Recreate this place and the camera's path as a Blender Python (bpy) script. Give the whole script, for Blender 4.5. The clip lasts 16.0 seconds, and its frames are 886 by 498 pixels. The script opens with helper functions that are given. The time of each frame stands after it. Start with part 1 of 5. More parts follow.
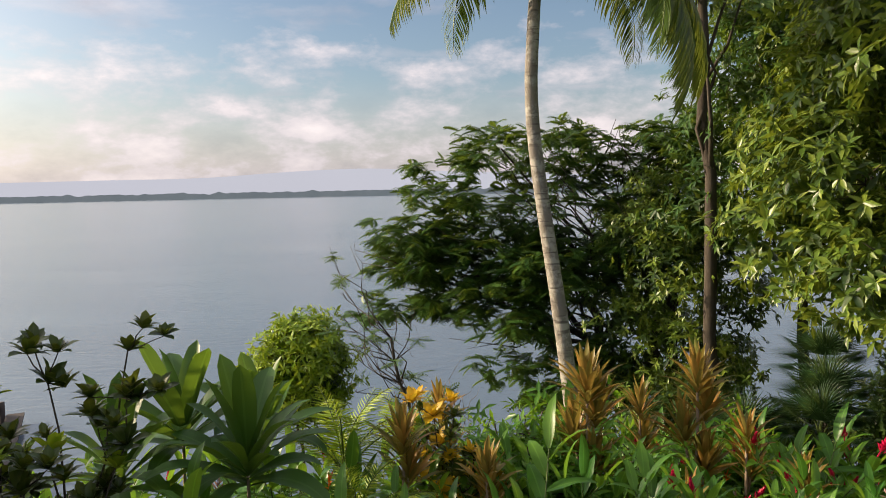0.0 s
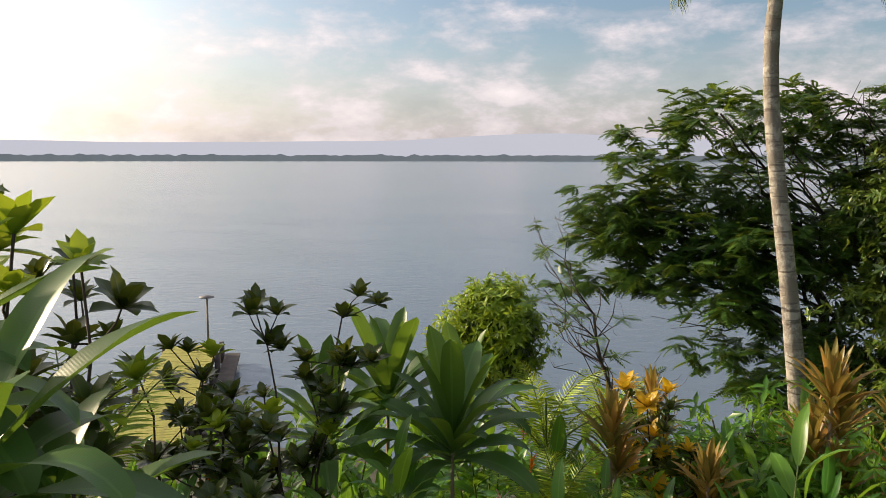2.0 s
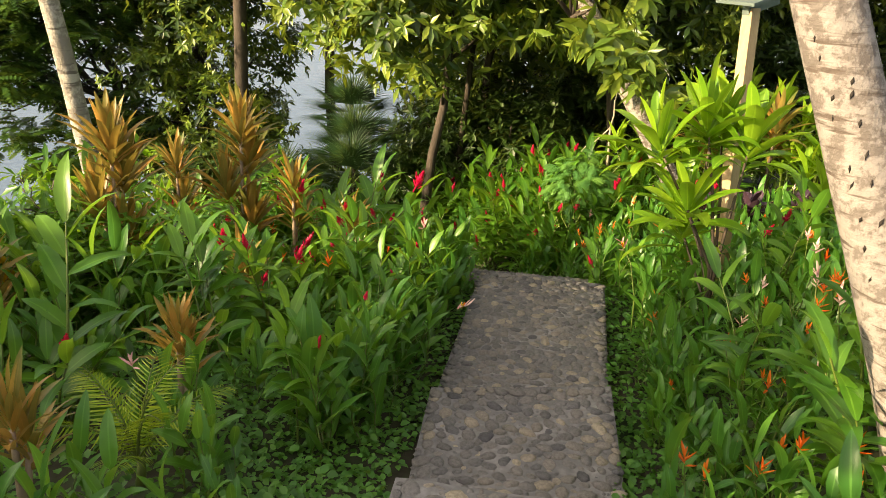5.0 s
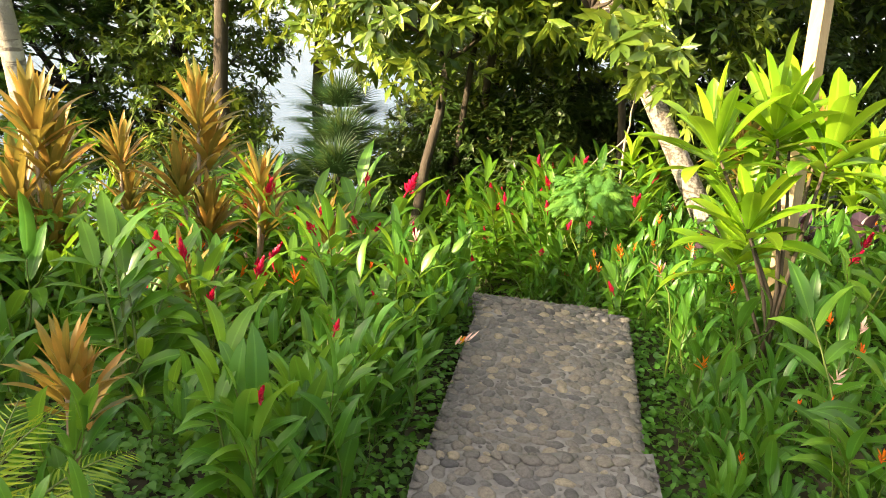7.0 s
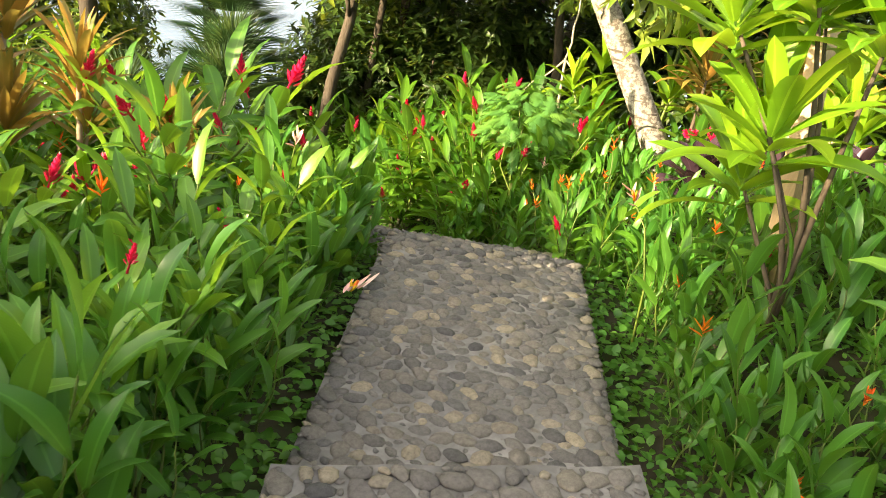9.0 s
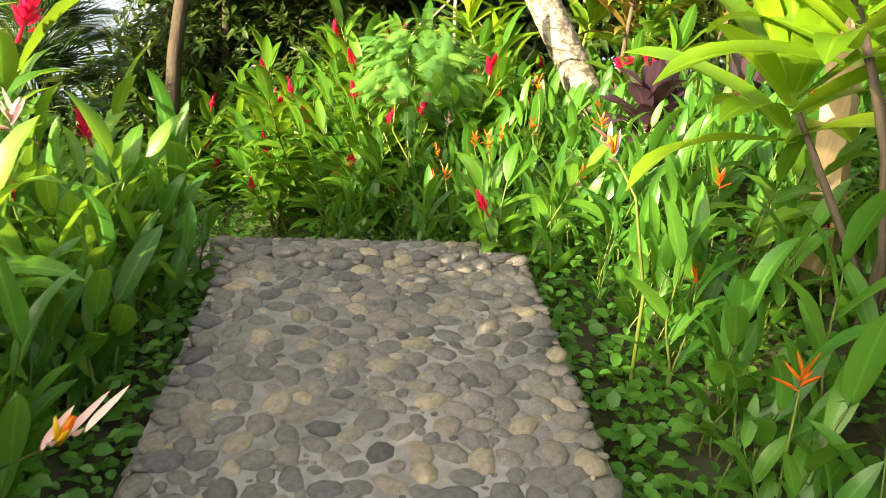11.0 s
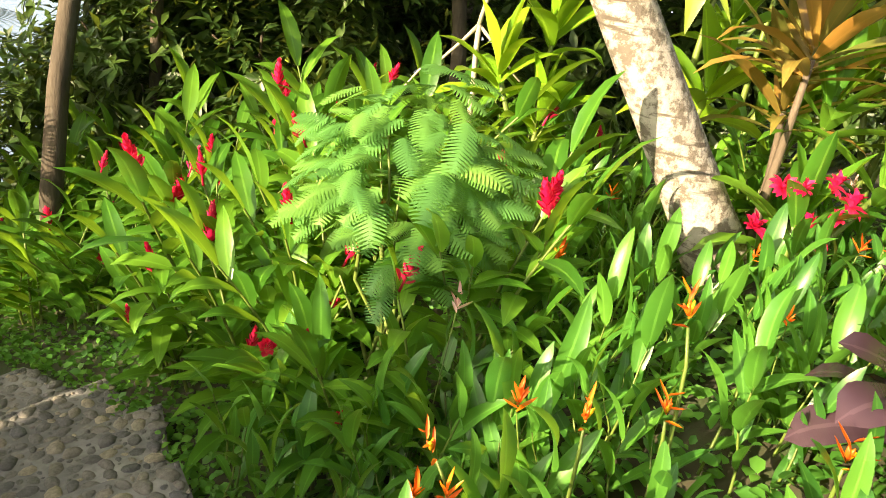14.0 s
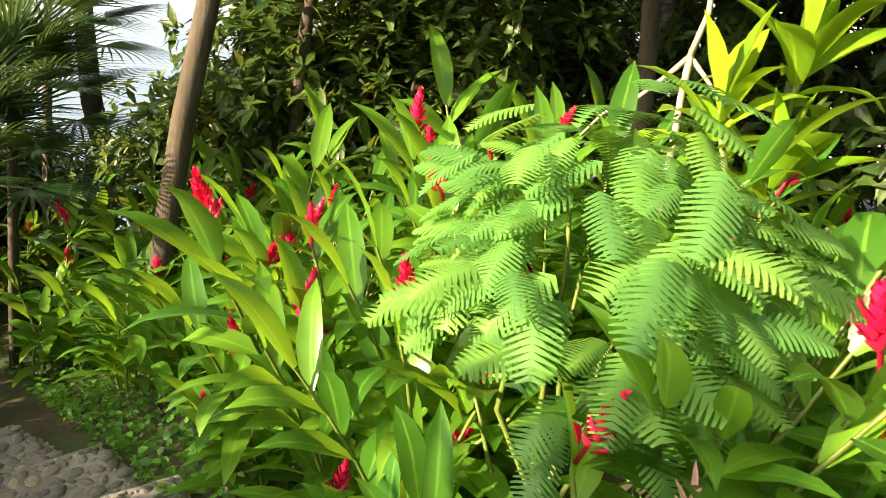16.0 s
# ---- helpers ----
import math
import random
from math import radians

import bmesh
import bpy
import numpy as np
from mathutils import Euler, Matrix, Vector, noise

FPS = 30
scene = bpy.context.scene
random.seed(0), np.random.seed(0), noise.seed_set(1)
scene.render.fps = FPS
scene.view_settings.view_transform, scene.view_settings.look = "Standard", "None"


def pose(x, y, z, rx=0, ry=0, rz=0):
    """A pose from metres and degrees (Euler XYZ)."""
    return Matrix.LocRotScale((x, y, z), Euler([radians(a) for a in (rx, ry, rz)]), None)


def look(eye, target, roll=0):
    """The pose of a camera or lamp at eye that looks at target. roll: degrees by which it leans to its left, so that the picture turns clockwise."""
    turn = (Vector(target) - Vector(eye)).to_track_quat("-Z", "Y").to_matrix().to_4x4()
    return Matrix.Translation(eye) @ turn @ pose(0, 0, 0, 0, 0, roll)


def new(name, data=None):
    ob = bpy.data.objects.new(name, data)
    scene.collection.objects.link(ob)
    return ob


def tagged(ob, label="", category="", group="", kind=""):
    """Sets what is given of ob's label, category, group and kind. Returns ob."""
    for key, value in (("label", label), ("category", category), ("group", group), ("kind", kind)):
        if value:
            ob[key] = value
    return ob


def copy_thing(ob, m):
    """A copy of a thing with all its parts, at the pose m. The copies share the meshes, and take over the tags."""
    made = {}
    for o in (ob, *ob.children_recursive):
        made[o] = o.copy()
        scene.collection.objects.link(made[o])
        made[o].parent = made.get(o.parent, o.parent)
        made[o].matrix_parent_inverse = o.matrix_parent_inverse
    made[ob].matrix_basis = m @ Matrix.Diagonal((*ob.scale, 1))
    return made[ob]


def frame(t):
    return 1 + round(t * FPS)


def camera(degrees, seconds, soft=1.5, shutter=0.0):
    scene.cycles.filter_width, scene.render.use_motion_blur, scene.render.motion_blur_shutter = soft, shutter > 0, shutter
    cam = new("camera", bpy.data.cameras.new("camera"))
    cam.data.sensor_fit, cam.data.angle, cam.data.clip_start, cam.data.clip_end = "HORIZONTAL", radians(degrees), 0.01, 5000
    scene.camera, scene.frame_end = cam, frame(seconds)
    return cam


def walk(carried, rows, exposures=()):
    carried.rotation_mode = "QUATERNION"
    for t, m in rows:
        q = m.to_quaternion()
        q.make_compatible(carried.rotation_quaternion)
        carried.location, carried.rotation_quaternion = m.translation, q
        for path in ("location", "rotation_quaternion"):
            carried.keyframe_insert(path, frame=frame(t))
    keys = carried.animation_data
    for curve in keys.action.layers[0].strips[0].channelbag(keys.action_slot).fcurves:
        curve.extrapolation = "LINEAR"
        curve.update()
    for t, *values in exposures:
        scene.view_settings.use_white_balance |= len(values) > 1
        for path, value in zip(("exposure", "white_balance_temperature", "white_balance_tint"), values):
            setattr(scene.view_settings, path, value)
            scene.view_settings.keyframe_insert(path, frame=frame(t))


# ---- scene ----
cam = camera(60.7, 16.0, soft=0.8, shutter=0.15)
PATH = [
    (0, (-0.012, 0.157, 1.659), (-0.016, 2.151, 1.502), -1.1),
    (0.5, (-0.095, 0.38, 1.651), (-0.106, 2.36, 1.375), -2.4),
    (1, (-0.269, 0.553, 1.671), (-0.479, 2.524, 1.408), -1.6),
    (1.5, (-0.327, 0.589, 1.696), (-0.824, 2.509, 1.446), 0.3),
    (2, (-0.326, 0.636, 1.678), (-0.817, 2.559, 1.434), 0.1),
    (2.5, (-0.273, 0.65, 1.657), (-0.695, 2.59, 1.414), 0.8),
    (3, (-0.265, 0.556, 1.674), (-0.15, 2.542, 1.461), 3.9),
    (3.5, (-0.147, 0.616, 1.593), (0.436, 2.519, 1.398), 5.4),
    (4, (0.03, 0.77, 1.404), (0.901, 2.519, 0.977), 4.8),
    (4.5, (0.031, 0.9, 1.358), (1.084, 2.465, 0.694), 3.6),
    (4.7, (0.066, 0.97, 1.339), (1.145, 2.486, 0.606), 3.6),
    (6.8, (0.681, 1.925, 0.919), (1.787, 3.437, 0.217), 6.5),
    (7, (0.749, 2.019, 0.855), (1.867, 3.532, 0.176), 6.2),
    (7.5, (0.954, 2.212, 0.743), (2.079, 3.705, 0.032), 5.9),
    (8, (1.162, 2.449, 0.565), (2.332, 3.878, -0.203), 6.4),
    (8.2, (1.231, 2.579, 0.486), (2.439, 3.95, -0.325), 8.7),
    (10.3, (2.417, 3.654, -0.179), (3.785, 4.908, -0.924), 8.5),
    (10.5, (2.485, 3.759, -0.2), (3.869, 4.983, -0.966), 7.6),
    (11, (2.793, 4.012, -0.292), (4.225, 5.155, -1.094), 6.0),
    (11.5, (3.156, 4.295, -0.336), (4.666, 5.321, -1.154), 6.3),
    (12, (3.417, 4.645, -0.248), (4.99, 5.574, -1.062), 7.0),
    (12.5, (3.854, 4.964, -0.328), (5.387, 5.978, -1.118), 8.2),
    (13, (4.144, 5.282, -0.363), (5.691, 6.296, -1.124), 8.9),
    (13.5, (4.503, 5.605, -0.396), (5.973, 6.733, -1.149), 9.3),
    (14, (4.841, 5.837, -0.392), (6.284, 6.972, -1.185), 9.6),
    (14.5, (5.109, 6.044, -0.4), (6.479, 7.224, -1.254), 9.7),
    (15, (5.295, 6.222, -0.555), (6.593, 7.587, -1.228), 9.7),
    (15.5, (5.444, 6.413, -0.616), (6.724, 7.774, -1.329), 7.9),
    (16, (5.555, 6.61, -0.74), (6.746, 8.063, -1.425), 9.5),
]

EXPOSURES = [(0.0, 0.28, 6750, 14), (2.8, 0.25, 6750, 14), (3.5, 0.5, 7000, 14), (4.0, 0.75, 7300, 13), (4.7, 1.06, 7700, 12), (6.8, 1.85, 7600, 10), (8.2, 1.97, 7600, 9), (10.5, 2.1, 7600, 7), (12.5, 2.05, 7500, 8), (16.0, 2.02, 7500, 10)]
walk(cam, [(t, look(eye, target, roll)) for t, eye, target, roll in PATH], EXPOSURES)

# ---- world and sun ----
SUN_AZ, SUN_EL = 80.0, 17.0  # degrees left of +y, degrees up
world = bpy.data.worlds.new("sky")
scene.world = world
world.use_nodes = True
wn, wl = world.node_tree.nodes, world.node_tree.links
wn.clear()
w_out, w_bg, w_sky = wn.new("ShaderNodeOutputWorld"), wn.new("ShaderNodeBackground"), wn.new("ShaderNodeTexSky")
w_sky.sky_type, w_sky.sun_disc = "NISHITA", False
w_sky.sun_elevation, w_sky.sun_rotation = radians(SUN_EL), radians(-SUN_AZ)
w_sky.dust_density, w_sky.air_density, w_sky.ozone_density = 1.4, 1.0, 2.0
w_bg.inputs["Strength"].default_value = 0.12
w_co, w_sep = wn.new("ShaderNodeTexCoord"), wn.new("ShaderNodeSeparateXYZ")
wl.new(w_co.outputs["Generated"], w_sep.inputs[0])


def wmath(op, a, b=None, clamp=False):
    n = wn.new("ShaderNodeMath")
    n.operation, n.use_clamp = op, clamp
    for i, v in enumerate((a, b)):
        if v is None:
            continue
        if isinstance(v, (int, float)):
            n.inputs[i].default_value = v
        else:
            wl.new(v, n.inputs[i])
    return n.outputs[0]


# clouds: a flat layer seen at a slant, and heaps near the horizon
w_up = wmath("MAXIMUM", w_sep.outputs[2], 0.0)
w_den = wmath("ADD", w_up, 0.10)
w_comb = wn.new("ShaderNodeCombineXYZ")
wl.new(wmath("DIVIDE", w_sep.outputs[0], w_den), w_comb.inputs[0])
wl.new(wmath("DIVIDE", w_sep.outputs[1], w_den), w_comb.inputs[1])
w_n1 = wn.new("ShaderNodeTexNoise")
w_n1.inputs["Scale"].default_value, w_n1.inputs["Detail"].default_value, w_n1.inputs["Roughness"].default_value = 1.3, 8.0, 0.55
wl.new(w_comb.outputs[0], w_n1.inputs["Vector"])
# the layer closes in overhead, out of view, added to lift the fill light
w_high = wmath("MULTIPLY", wmath("MULTIPLY", wmath("SUBTRACT", w_up, 0.26, True), 4.0, True), 0.24)
w_layer = wmath("MULTIPLY", wmath("SUBTRACT", wmath("ADD", w_n1.outputs[0], w_high), 0.53, True), 4.0, True)
w_map = wn.new("ShaderNodeMapping")
w_map.inputs["Scale"].default_value = (5.0, 5.0, 11.0)
wl.new(w_co.outputs["Generated"], w_map.inputs["Vector"])
w_n2 = wn.new("ShaderNodeTexNoise")
w_n2.inputs["Scale"].default_value, w_n2.inputs["Detail"].default_value, w_n2.inputs["Roughness"].default_value = 1.6, 9.0, 0.6
wl.new(w_map.outputs[0], w_n2.inputs["Vector"])
w_low = wmath("SUBTRACT", 1.0, wmath("MULTIPLY", w_up, 4.2), True)
w_heap = wmath("MULTIPLY", wmath("SUBTRACT", wmath("ADD", w_n2.outputs[0], wmath("MULTIPLY", w_low, 0.32)), 0.58, True), 4.4, True)
w_haze = wmath("MULTIPLY", wmath("SUBTRACT", 1.0, wmath("MULTIPLY", w_up, 7.0), True), 0.85)
w_cov = wmath("MAXIMUM", wmath("MULTIPLY", wmath("MAXIMUM", w_layer, w_heap), 0.85, True), w_haze, True)
w_mix = wn.new("ShaderNodeMix")
w_mix.data_type = "RGBA"
w_cloud = wn.new("ShaderNodeMix")
w_cloud.data_type = "RGBA"
w_cloud.inputs["A"].default_value, w_cloud.inputs["B"].default_value = (3.3, 3.25, 3.8, 1), (7.4, 6.8, 6.9, 1)
wl.new(wmath("MULTIPLY", wmath("SUBTRACT", w_n2.outputs[0], 0.36, True), 2.6, True), w_cloud.inputs["Factor"])
wl.new(w_cov, w_mix.inputs["Factor"])
wl.new(w_sky.outputs[0], w_mix.inputs["A"])
wl.new(w_cloud.outputs["Result"], w_mix.inputs["B"])
# warm aureole in the haze round the low sun
w_dot = wn.new("ShaderNodeVectorMath")
w_dot.operation = "DOT_PRODUCT"
wl.new(w_co.outputs["Generated"], w_dot.inputs[0])
w_dot.inputs[1].default_value = (-math.sin(radians(SUN_AZ)) * math.cos(radians(SUN_EL)), math.cos(radians(SUN_AZ)) * math.cos(radians(SUN_EL)), math.sin(radians(SUN_EL)))
w_glow = wmath("POWER", wmath("MAXIMUM", w_dot.outputs["Value"], 0.0), 5.5)
w_add = wn.new("ShaderNodeMix")
w_add.data_type, w_add.blend_type = "RGBA", "ADD"
wl.new(w_glow, w_add.inputs["Factor"])
wl.new(w_mix.outputs["Result"], w_add.inputs["A"])
w_add.inputs["B"].default_value = (13.0, 11.3, 8.6, 1)
wl.new(w_add.outputs["Result"], w_bg.inputs["Color"])
wl.new(w_bg.outputs[0], w_out.inputs[0])

sun_dir = Vector((-math.sin(radians(SUN_AZ)) * math.cos(radians(SUN_EL)), math.cos(radians(SUN_AZ)) * math.cos(radians(SUN_EL)), math.sin(radians(SUN_EL))))
sun = new("sun", bpy.data.lights.new("sun", "SUN"))
sun.data.energy, sun.data.angle, sun.data.color = 5.0, radians(0.6), (1.0, 0.82, 0.58)
sun.matrix_world = look(sun_dir * 50, (0, 0, 0))


# ---- materials ----
def shader(name):
    m = bpy.data.materials.new(name)
    m.use_nodes = True
    n = m.node_tree.nodes
    return m, n, m.node_tree.links, n["Principled BSDF"]


def ramp(n, l, source, stops):
    r = n.new("ShaderNodeValToRGB")
    while len(r.color_ramp.elements) < len(stops):
        r.color_ramp.elements.new(0.5)
    for e, (p, c) in zip(r.color_ramp.elements, stops):
        e.position, e.color = p, (*c, 1)
    l.new(source, r.inputs[0])
    return r.outputs[0]


def noise_out(n, l, scale, detail=4, vec=None, rough=0.5):
    t = n.new("ShaderNodeTexNoise")
    t.inputs["Scale"].default_value, t.inputs["Detail"].default_value, t.inputs["Roughness"].default_value = scale, detail, rough
    if vec is None:
        vec = n.new("ShaderNodeTexCoord").outputs["Object"]
    l.new(vec, t.inputs["Vector"])
    return t.outputs[0]


def bump(n, l, bsdf, height, strength, distance=0.02):
    b = n.new("ShaderNodeBump")
    b.inputs["Strength"].default_value, b.inputs["Distance"].default_value = strength, distance
    l.new(height, b.inputs["Height"])
    l.new(b.outputs[0], bsdf.inputs["Normal"])


def leaf_mat(name, dark, mid, light, through_col, rough=0.34, amount=0.3, rib=0.25, rib_col=None):
    """A leaf: colour varies by piece and along the blade, a paler midrib, light passes through."""
    m, n, l, b = shader(name)
    info, geo = n.new("ShaderNodeObjectInfo"), n.new("ShaderNodeNewGeometry")
    add = n.new("ShaderNodeMath")
    add.operation = "ADD"
    l.new(info.outputs["Random"], add.inputs[0])
    l.new(geo.outputs["Random Per Island"], add.inputs[1])
    fr = n.new("ShaderNodeMath")
    fr.operation = "FRACT"
    l.new(add.outputs[0], fr.inputs[0])
    mixn = n.new("ShaderNodeMath")
    mixn.operation = "MULTIPLY_ADD"
    l.new(noise_out(n, l, 6.0, 3), mixn.inputs[0])
    mixn.inputs[1].default_value = 0.5
    half = n.new("ShaderNodeMath")
    half.operation = "MULTIPLY"
    half.inputs[1].default_value = 0.62
    l.new(fr.outputs[0], half.inputs[0])
    l.new(half.outputs[0], mixn.inputs[2])
    col = ramp(n, l, mixn.outputs[0], [(0.12, dark), (0.5, mid), (0.95, light)])
    uv = n.new("ShaderNodeUVMap")
    sep = n.new("ShaderNodeSeparateXYZ")
    l.new(uv.outputs[0], sep.inputs[0])
    d = n.new("ShaderNodeMath")
    d.operation = "COMPARE"
    d.inputs[1].default_value, d.inputs[2].default_value = 0.5, 0.05
    l.new(sep.outputs[1], d.inputs[0])
    dm = n.new("ShaderNodeMath")
    dm.operation = "MULTIPLY"
    dm.inputs[1].default_value = rib
    l.new(d.outputs[0], dm.inputs[0])
    mx = n.new("ShaderNodeMix")
    mx.data_type = "RGBA"
    l.new(dm.outputs[0], mx.inputs["Factor"])
    l.new(col, mx.inputs["A"])
    mx.inputs["B"].default_value = (*(rib_col or tuple(min(1, c * 2.2 + 0.03) for c in light)), 1)
    l.new(mx.outputs["Result"], b.inputs["Base Color"])
    b.inputs["Roughness"].default_value = rough
    b.inputs["Specular IOR Level"].default_value = 0.45
    # side veins
    wv = n.new("ShaderNodeTexWave")
    wv.inputs["Scale"].default_value, wv.inputs["Distortion"].default_value = 22.0, 1.0
    l.new(uv.outputs[0], wv.inputs["Vector"])
    bump(n, l, b, wv.outputs[1], 0.05, 0.004)
    tr = n.new("ShaderNodeBsdfTranslucent")
    tm = n.new("ShaderNodeMix")
    tm.data_type, tm.blend_type = "RGBA", "MULTIPLY"
    tm.inputs["Factor"].default_value = 0.35
    tm.inputs["A"].default_value = (*through_col, 1)
    l.new(col, tm.inputs["B"])
    l.new(tm.outputs["Result"], tr.inputs[0])
    ms = n.new("ShaderNodeMixShader")
    ms.inputs[0].default_value = amount
    l.new(b.outputs[0], ms.inputs[1])
    l.new(tr.outputs[0], ms.inputs[2])
    l.new(ms.outputs[0], n["Material Output"].inputs[0])
    return m


M_GINGER = leaf_mat("ginger_leaf", (0.022, 0.09, 0.014), (0.055, 0.18, 0.02), (0.14, 0.3, 0.03), (0.4, 0.66, 0.05), amount=0.36)
M_HELI = leaf_mat("heliconia_leaf", (0.02, 0.09, 0.018), (0.042, 0.16, 0.024), (0.1, 0.26, 0.034), (0.36, 0.64, 0.06), amount=0.32)
M_DRAC = leaf_mat("dracaena_leaf", (0.07, 0.19, 0.015), (0.14, 0.3, 0.02), (0.26, 0.41, 0.03), (0.52, 0.72, 0.05), rough=0.3)
M_DRACD = leaf_mat("dark_dracaena_leaf", (0.014, 0.06, 0.014), (0.034, 0.11, 0.02), (0.065, 0.165, 0.026), (0.28, 0.45, 0.04), rough=0.42)
M_TREE = leaf_mat("broad_tree_leaf", (0.03, 0.075, 0.014), (0.105, 0.185, 0.026), (0.26, 0.325, 0.045), (0.55, 0.65, 0.07), rough=0.32, rib=0.0, amount=0.2)
M_FEATHER = leaf_mat("feathery_tree_leaf", (0.014, 0.05, 0.014), (0.04, 0.11, 0.02), (0.11, 0.2, 0.032), (0.4, 0.55, 0.06), rough=0.42, rib=0.0, amount=0.24)
M_BUSH = leaf_mat("bush_leaf", (0.07, 0.16, 0.012), (0.2, 0.34, 0.02), (0.36, 0.46, 0.03), (0.6, 0.7, 0.05), rough=0.42, rib=0.0, amount=0.28)
# leaf green darkened to carry shade in crown interiors and the forest
M_FOREST_SHADE = leaf_mat("forest_leaf", (0.012, 0.034, 0.01), (0.03, 0.07, 0.016), (0.07, 0.125, 0.024), (0.34, 0.44, 0.06), rough=0.4, rib=0.0, amount=0.24)
M_COVER = leaf_mat("ground_cover_leaf", (0.03, 0.12, 0.018), (0.06, 0.2, 0.03), (0.11, 0.27, 0.04), (0.35, 0.58, 0.07), rough=0.45, rib=0.0)
M_BRONZE = leaf_mat("bronze_leaf", (0.08, 0.14, 0.03), (0.22, 0.19, 0.045), (0.46, 0.22, 0.05), (0.6, 0.45, 0.1), rough=0.4, rib=0.1)
M_PURPLE = leaf_mat("purple_leaf", (0.026, 0.015, 0.028), (0.048, 0.028, 0.042), (0.09, 0.054, 0.072), (0.24, 0.09, 0.1), amount=0.16, rough=0.26, rib=0.15)
M_CROTON = leaf_mat("croton_leaf", (0.012, 0.04, 0.012), (0.028, 0.07, 0.014), (0.07, 0.11, 0.016), (0.26, 0.3, 0.03), rough=0.3, rib=0.2, amount=0.25)
M_YELLOW = leaf_mat("yellow_leaf", (0.42, 0.26, 0.01), (0.62, 0.4, 0.012), (0.75, 0.52, 0.03), (0.85, 0.62, 0.05), rough=0.45, rib=0.1)
M_MIMOSA = leaf_mat("mimosa_leaf", (0.05, 0.16, 0.045), (0.1, 0.27, 0.065), (0.18, 0.37, 0.07), (0.4, 0.68, 0.09), rough=0.5, rib=0.0)
M_FROND = leaf_mat("palm_leaflet", (0.02, 0.06, 0.012), (0.05, 0.11, 0.018), (0.11, 0.17, 0.025), (0.4, 0.46, 0.06), rough=0.4, rib=0.0)
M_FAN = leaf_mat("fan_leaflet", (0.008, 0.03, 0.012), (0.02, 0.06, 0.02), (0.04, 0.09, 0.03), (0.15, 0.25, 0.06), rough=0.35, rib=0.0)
M_RED = leaf_mat("red_bract", (0.45, 0.006, 0.05), (0.62, 0.01, 0.08), (0.74, 0.03, 0.13), (0.85, 0.03, 0.1), rough=0.4, rib=0.0, amount=0.25)
M_ORANGE = leaf_mat("orange_bract", (0.7, 0.07, 0.015), (0.8, 0.14, 0.015), (0.85, 0.28, 0.02), (0.95, 0.4, 0.05), rough=0.4, rib=0.0, amount=0.3)
M_PINK = leaf_mat("pale_bract", (0.72, 0.32, 0.34), (0.8, 0.52, 0.48), (0.84, 0.72, 0.62), (0.9, 0.55, 0.5), rough=0.4, rib=0.0, amount=0.3)


def plain(name, stops, scale, rough=0.8, bump_s=0.3, stretch=(1, 1, 1)):
    m, n, l, b = shader(name)
    mp = n.new("ShaderNodeMapping")
    mp.inputs["Scale"].default_value = stretch
    l.new(n.new("ShaderNodeTexCoord").outputs["Object"], mp.inputs[0])
    a = noise_out(n, l, scale, 6, mp.outputs[0], 0.6)
    c = noise_out(n, l, scale * 7, 4, mp.outputs[0], 0.6)
    mx = n.new("ShaderNodeMath")
    mx.operation = "MULTIPLY_ADD"
    mx.inputs[1].default_value = 0.35
    l.new(c, mx.inputs[0])
    sub = n.new("ShaderNodeMath")
    sub.operation = "MULTIPLY"
    sub.inputs[1].default_value = 0.7
    l.new(a, sub.inputs[0])
    l.new(sub.outputs[0], mx.inputs[2])
    src = mx.outputs[0]
    l.new(ramp(n, l, src, stops), b.inputs["Base Color"])
    b.inputs["Roughness"].default_value = rough
    bump(n, l, b, c, bump_s, 0.01)
    return m


M_SOIL = plain("garden_soil", [(0.3, (0.022, 0.017, 0.011)), (0.5, (0.04, 0.035, 0.02)), (0.62, (0.03, 0.055, 0.014))], 2.2, 0.95, 0.6)
M_BARK = plain("dark_bark", [(0.3, (0.025, 0.02, 0.015)), (0.6, (0.07, 0.055, 0.04)), (0.8, (0.13, 0.12, 0.1))], 5.0, 0.9, 0.6, (1, 1, 0.25))
M_STEM = plain("green_stem", [(0.3, (0.06, 0.11, 0.02)), (0.6, (0.12, 0.17, 0.03)), (0.8, (0.2, 0.2, 0.06))], 9.0, 0.5, 0.1, (1, 1, 0.3))
M_CANE = plain("pale_cane", [(0.3, (0.18, 0.13, 0.085)), (0.6, (0.3, 0.23, 0.16)), (0.8, (0.42, 0.35, 0.26))], 9.0, 0.8, 0.3, (1, 1, 0.4))
M_BROWN = plain("brown_cane", [(0.3, (0.05, 0.038, 0.027)), (0.6, (0.11, 0.083, 0.058)), (0.8, (0.2, 0.16, 0.11))], 9.0, 0.8, 0.3, (1, 1, 0.4))
M_TWIG = plain("bare_twig", [(0.3, (0.28, 0.24, 0.18)), (0.7, (0.5, 0.44, 0.34))], 12.0, 0.8, 0.2)
M_WOOD = plain("sawn_timber", [(0.3, (0.33, 0.22, 0.11)), (0.6, (0.5, 0.36, 0.19)), (0.8, (0.58, 0.44, 0.26))], 3.0, 0.6, 0.15, (6, 6, 0.5))
M_DECK = plain("mossy_planks", [(0.35, (0.18, 0.16, 0.05)), (0.5, (0.3, 0.3, 0.05)), (0.7, (0.4, 0.38, 0.1))], 0.9, 0.85, 0.3)
M_PILE = plain("wet_timber", [(0.3, (0.03, 0.025, 0.022)), (0.7, (0.1, 0.085, 0.075))], 2.0, 0.8, 0.3)
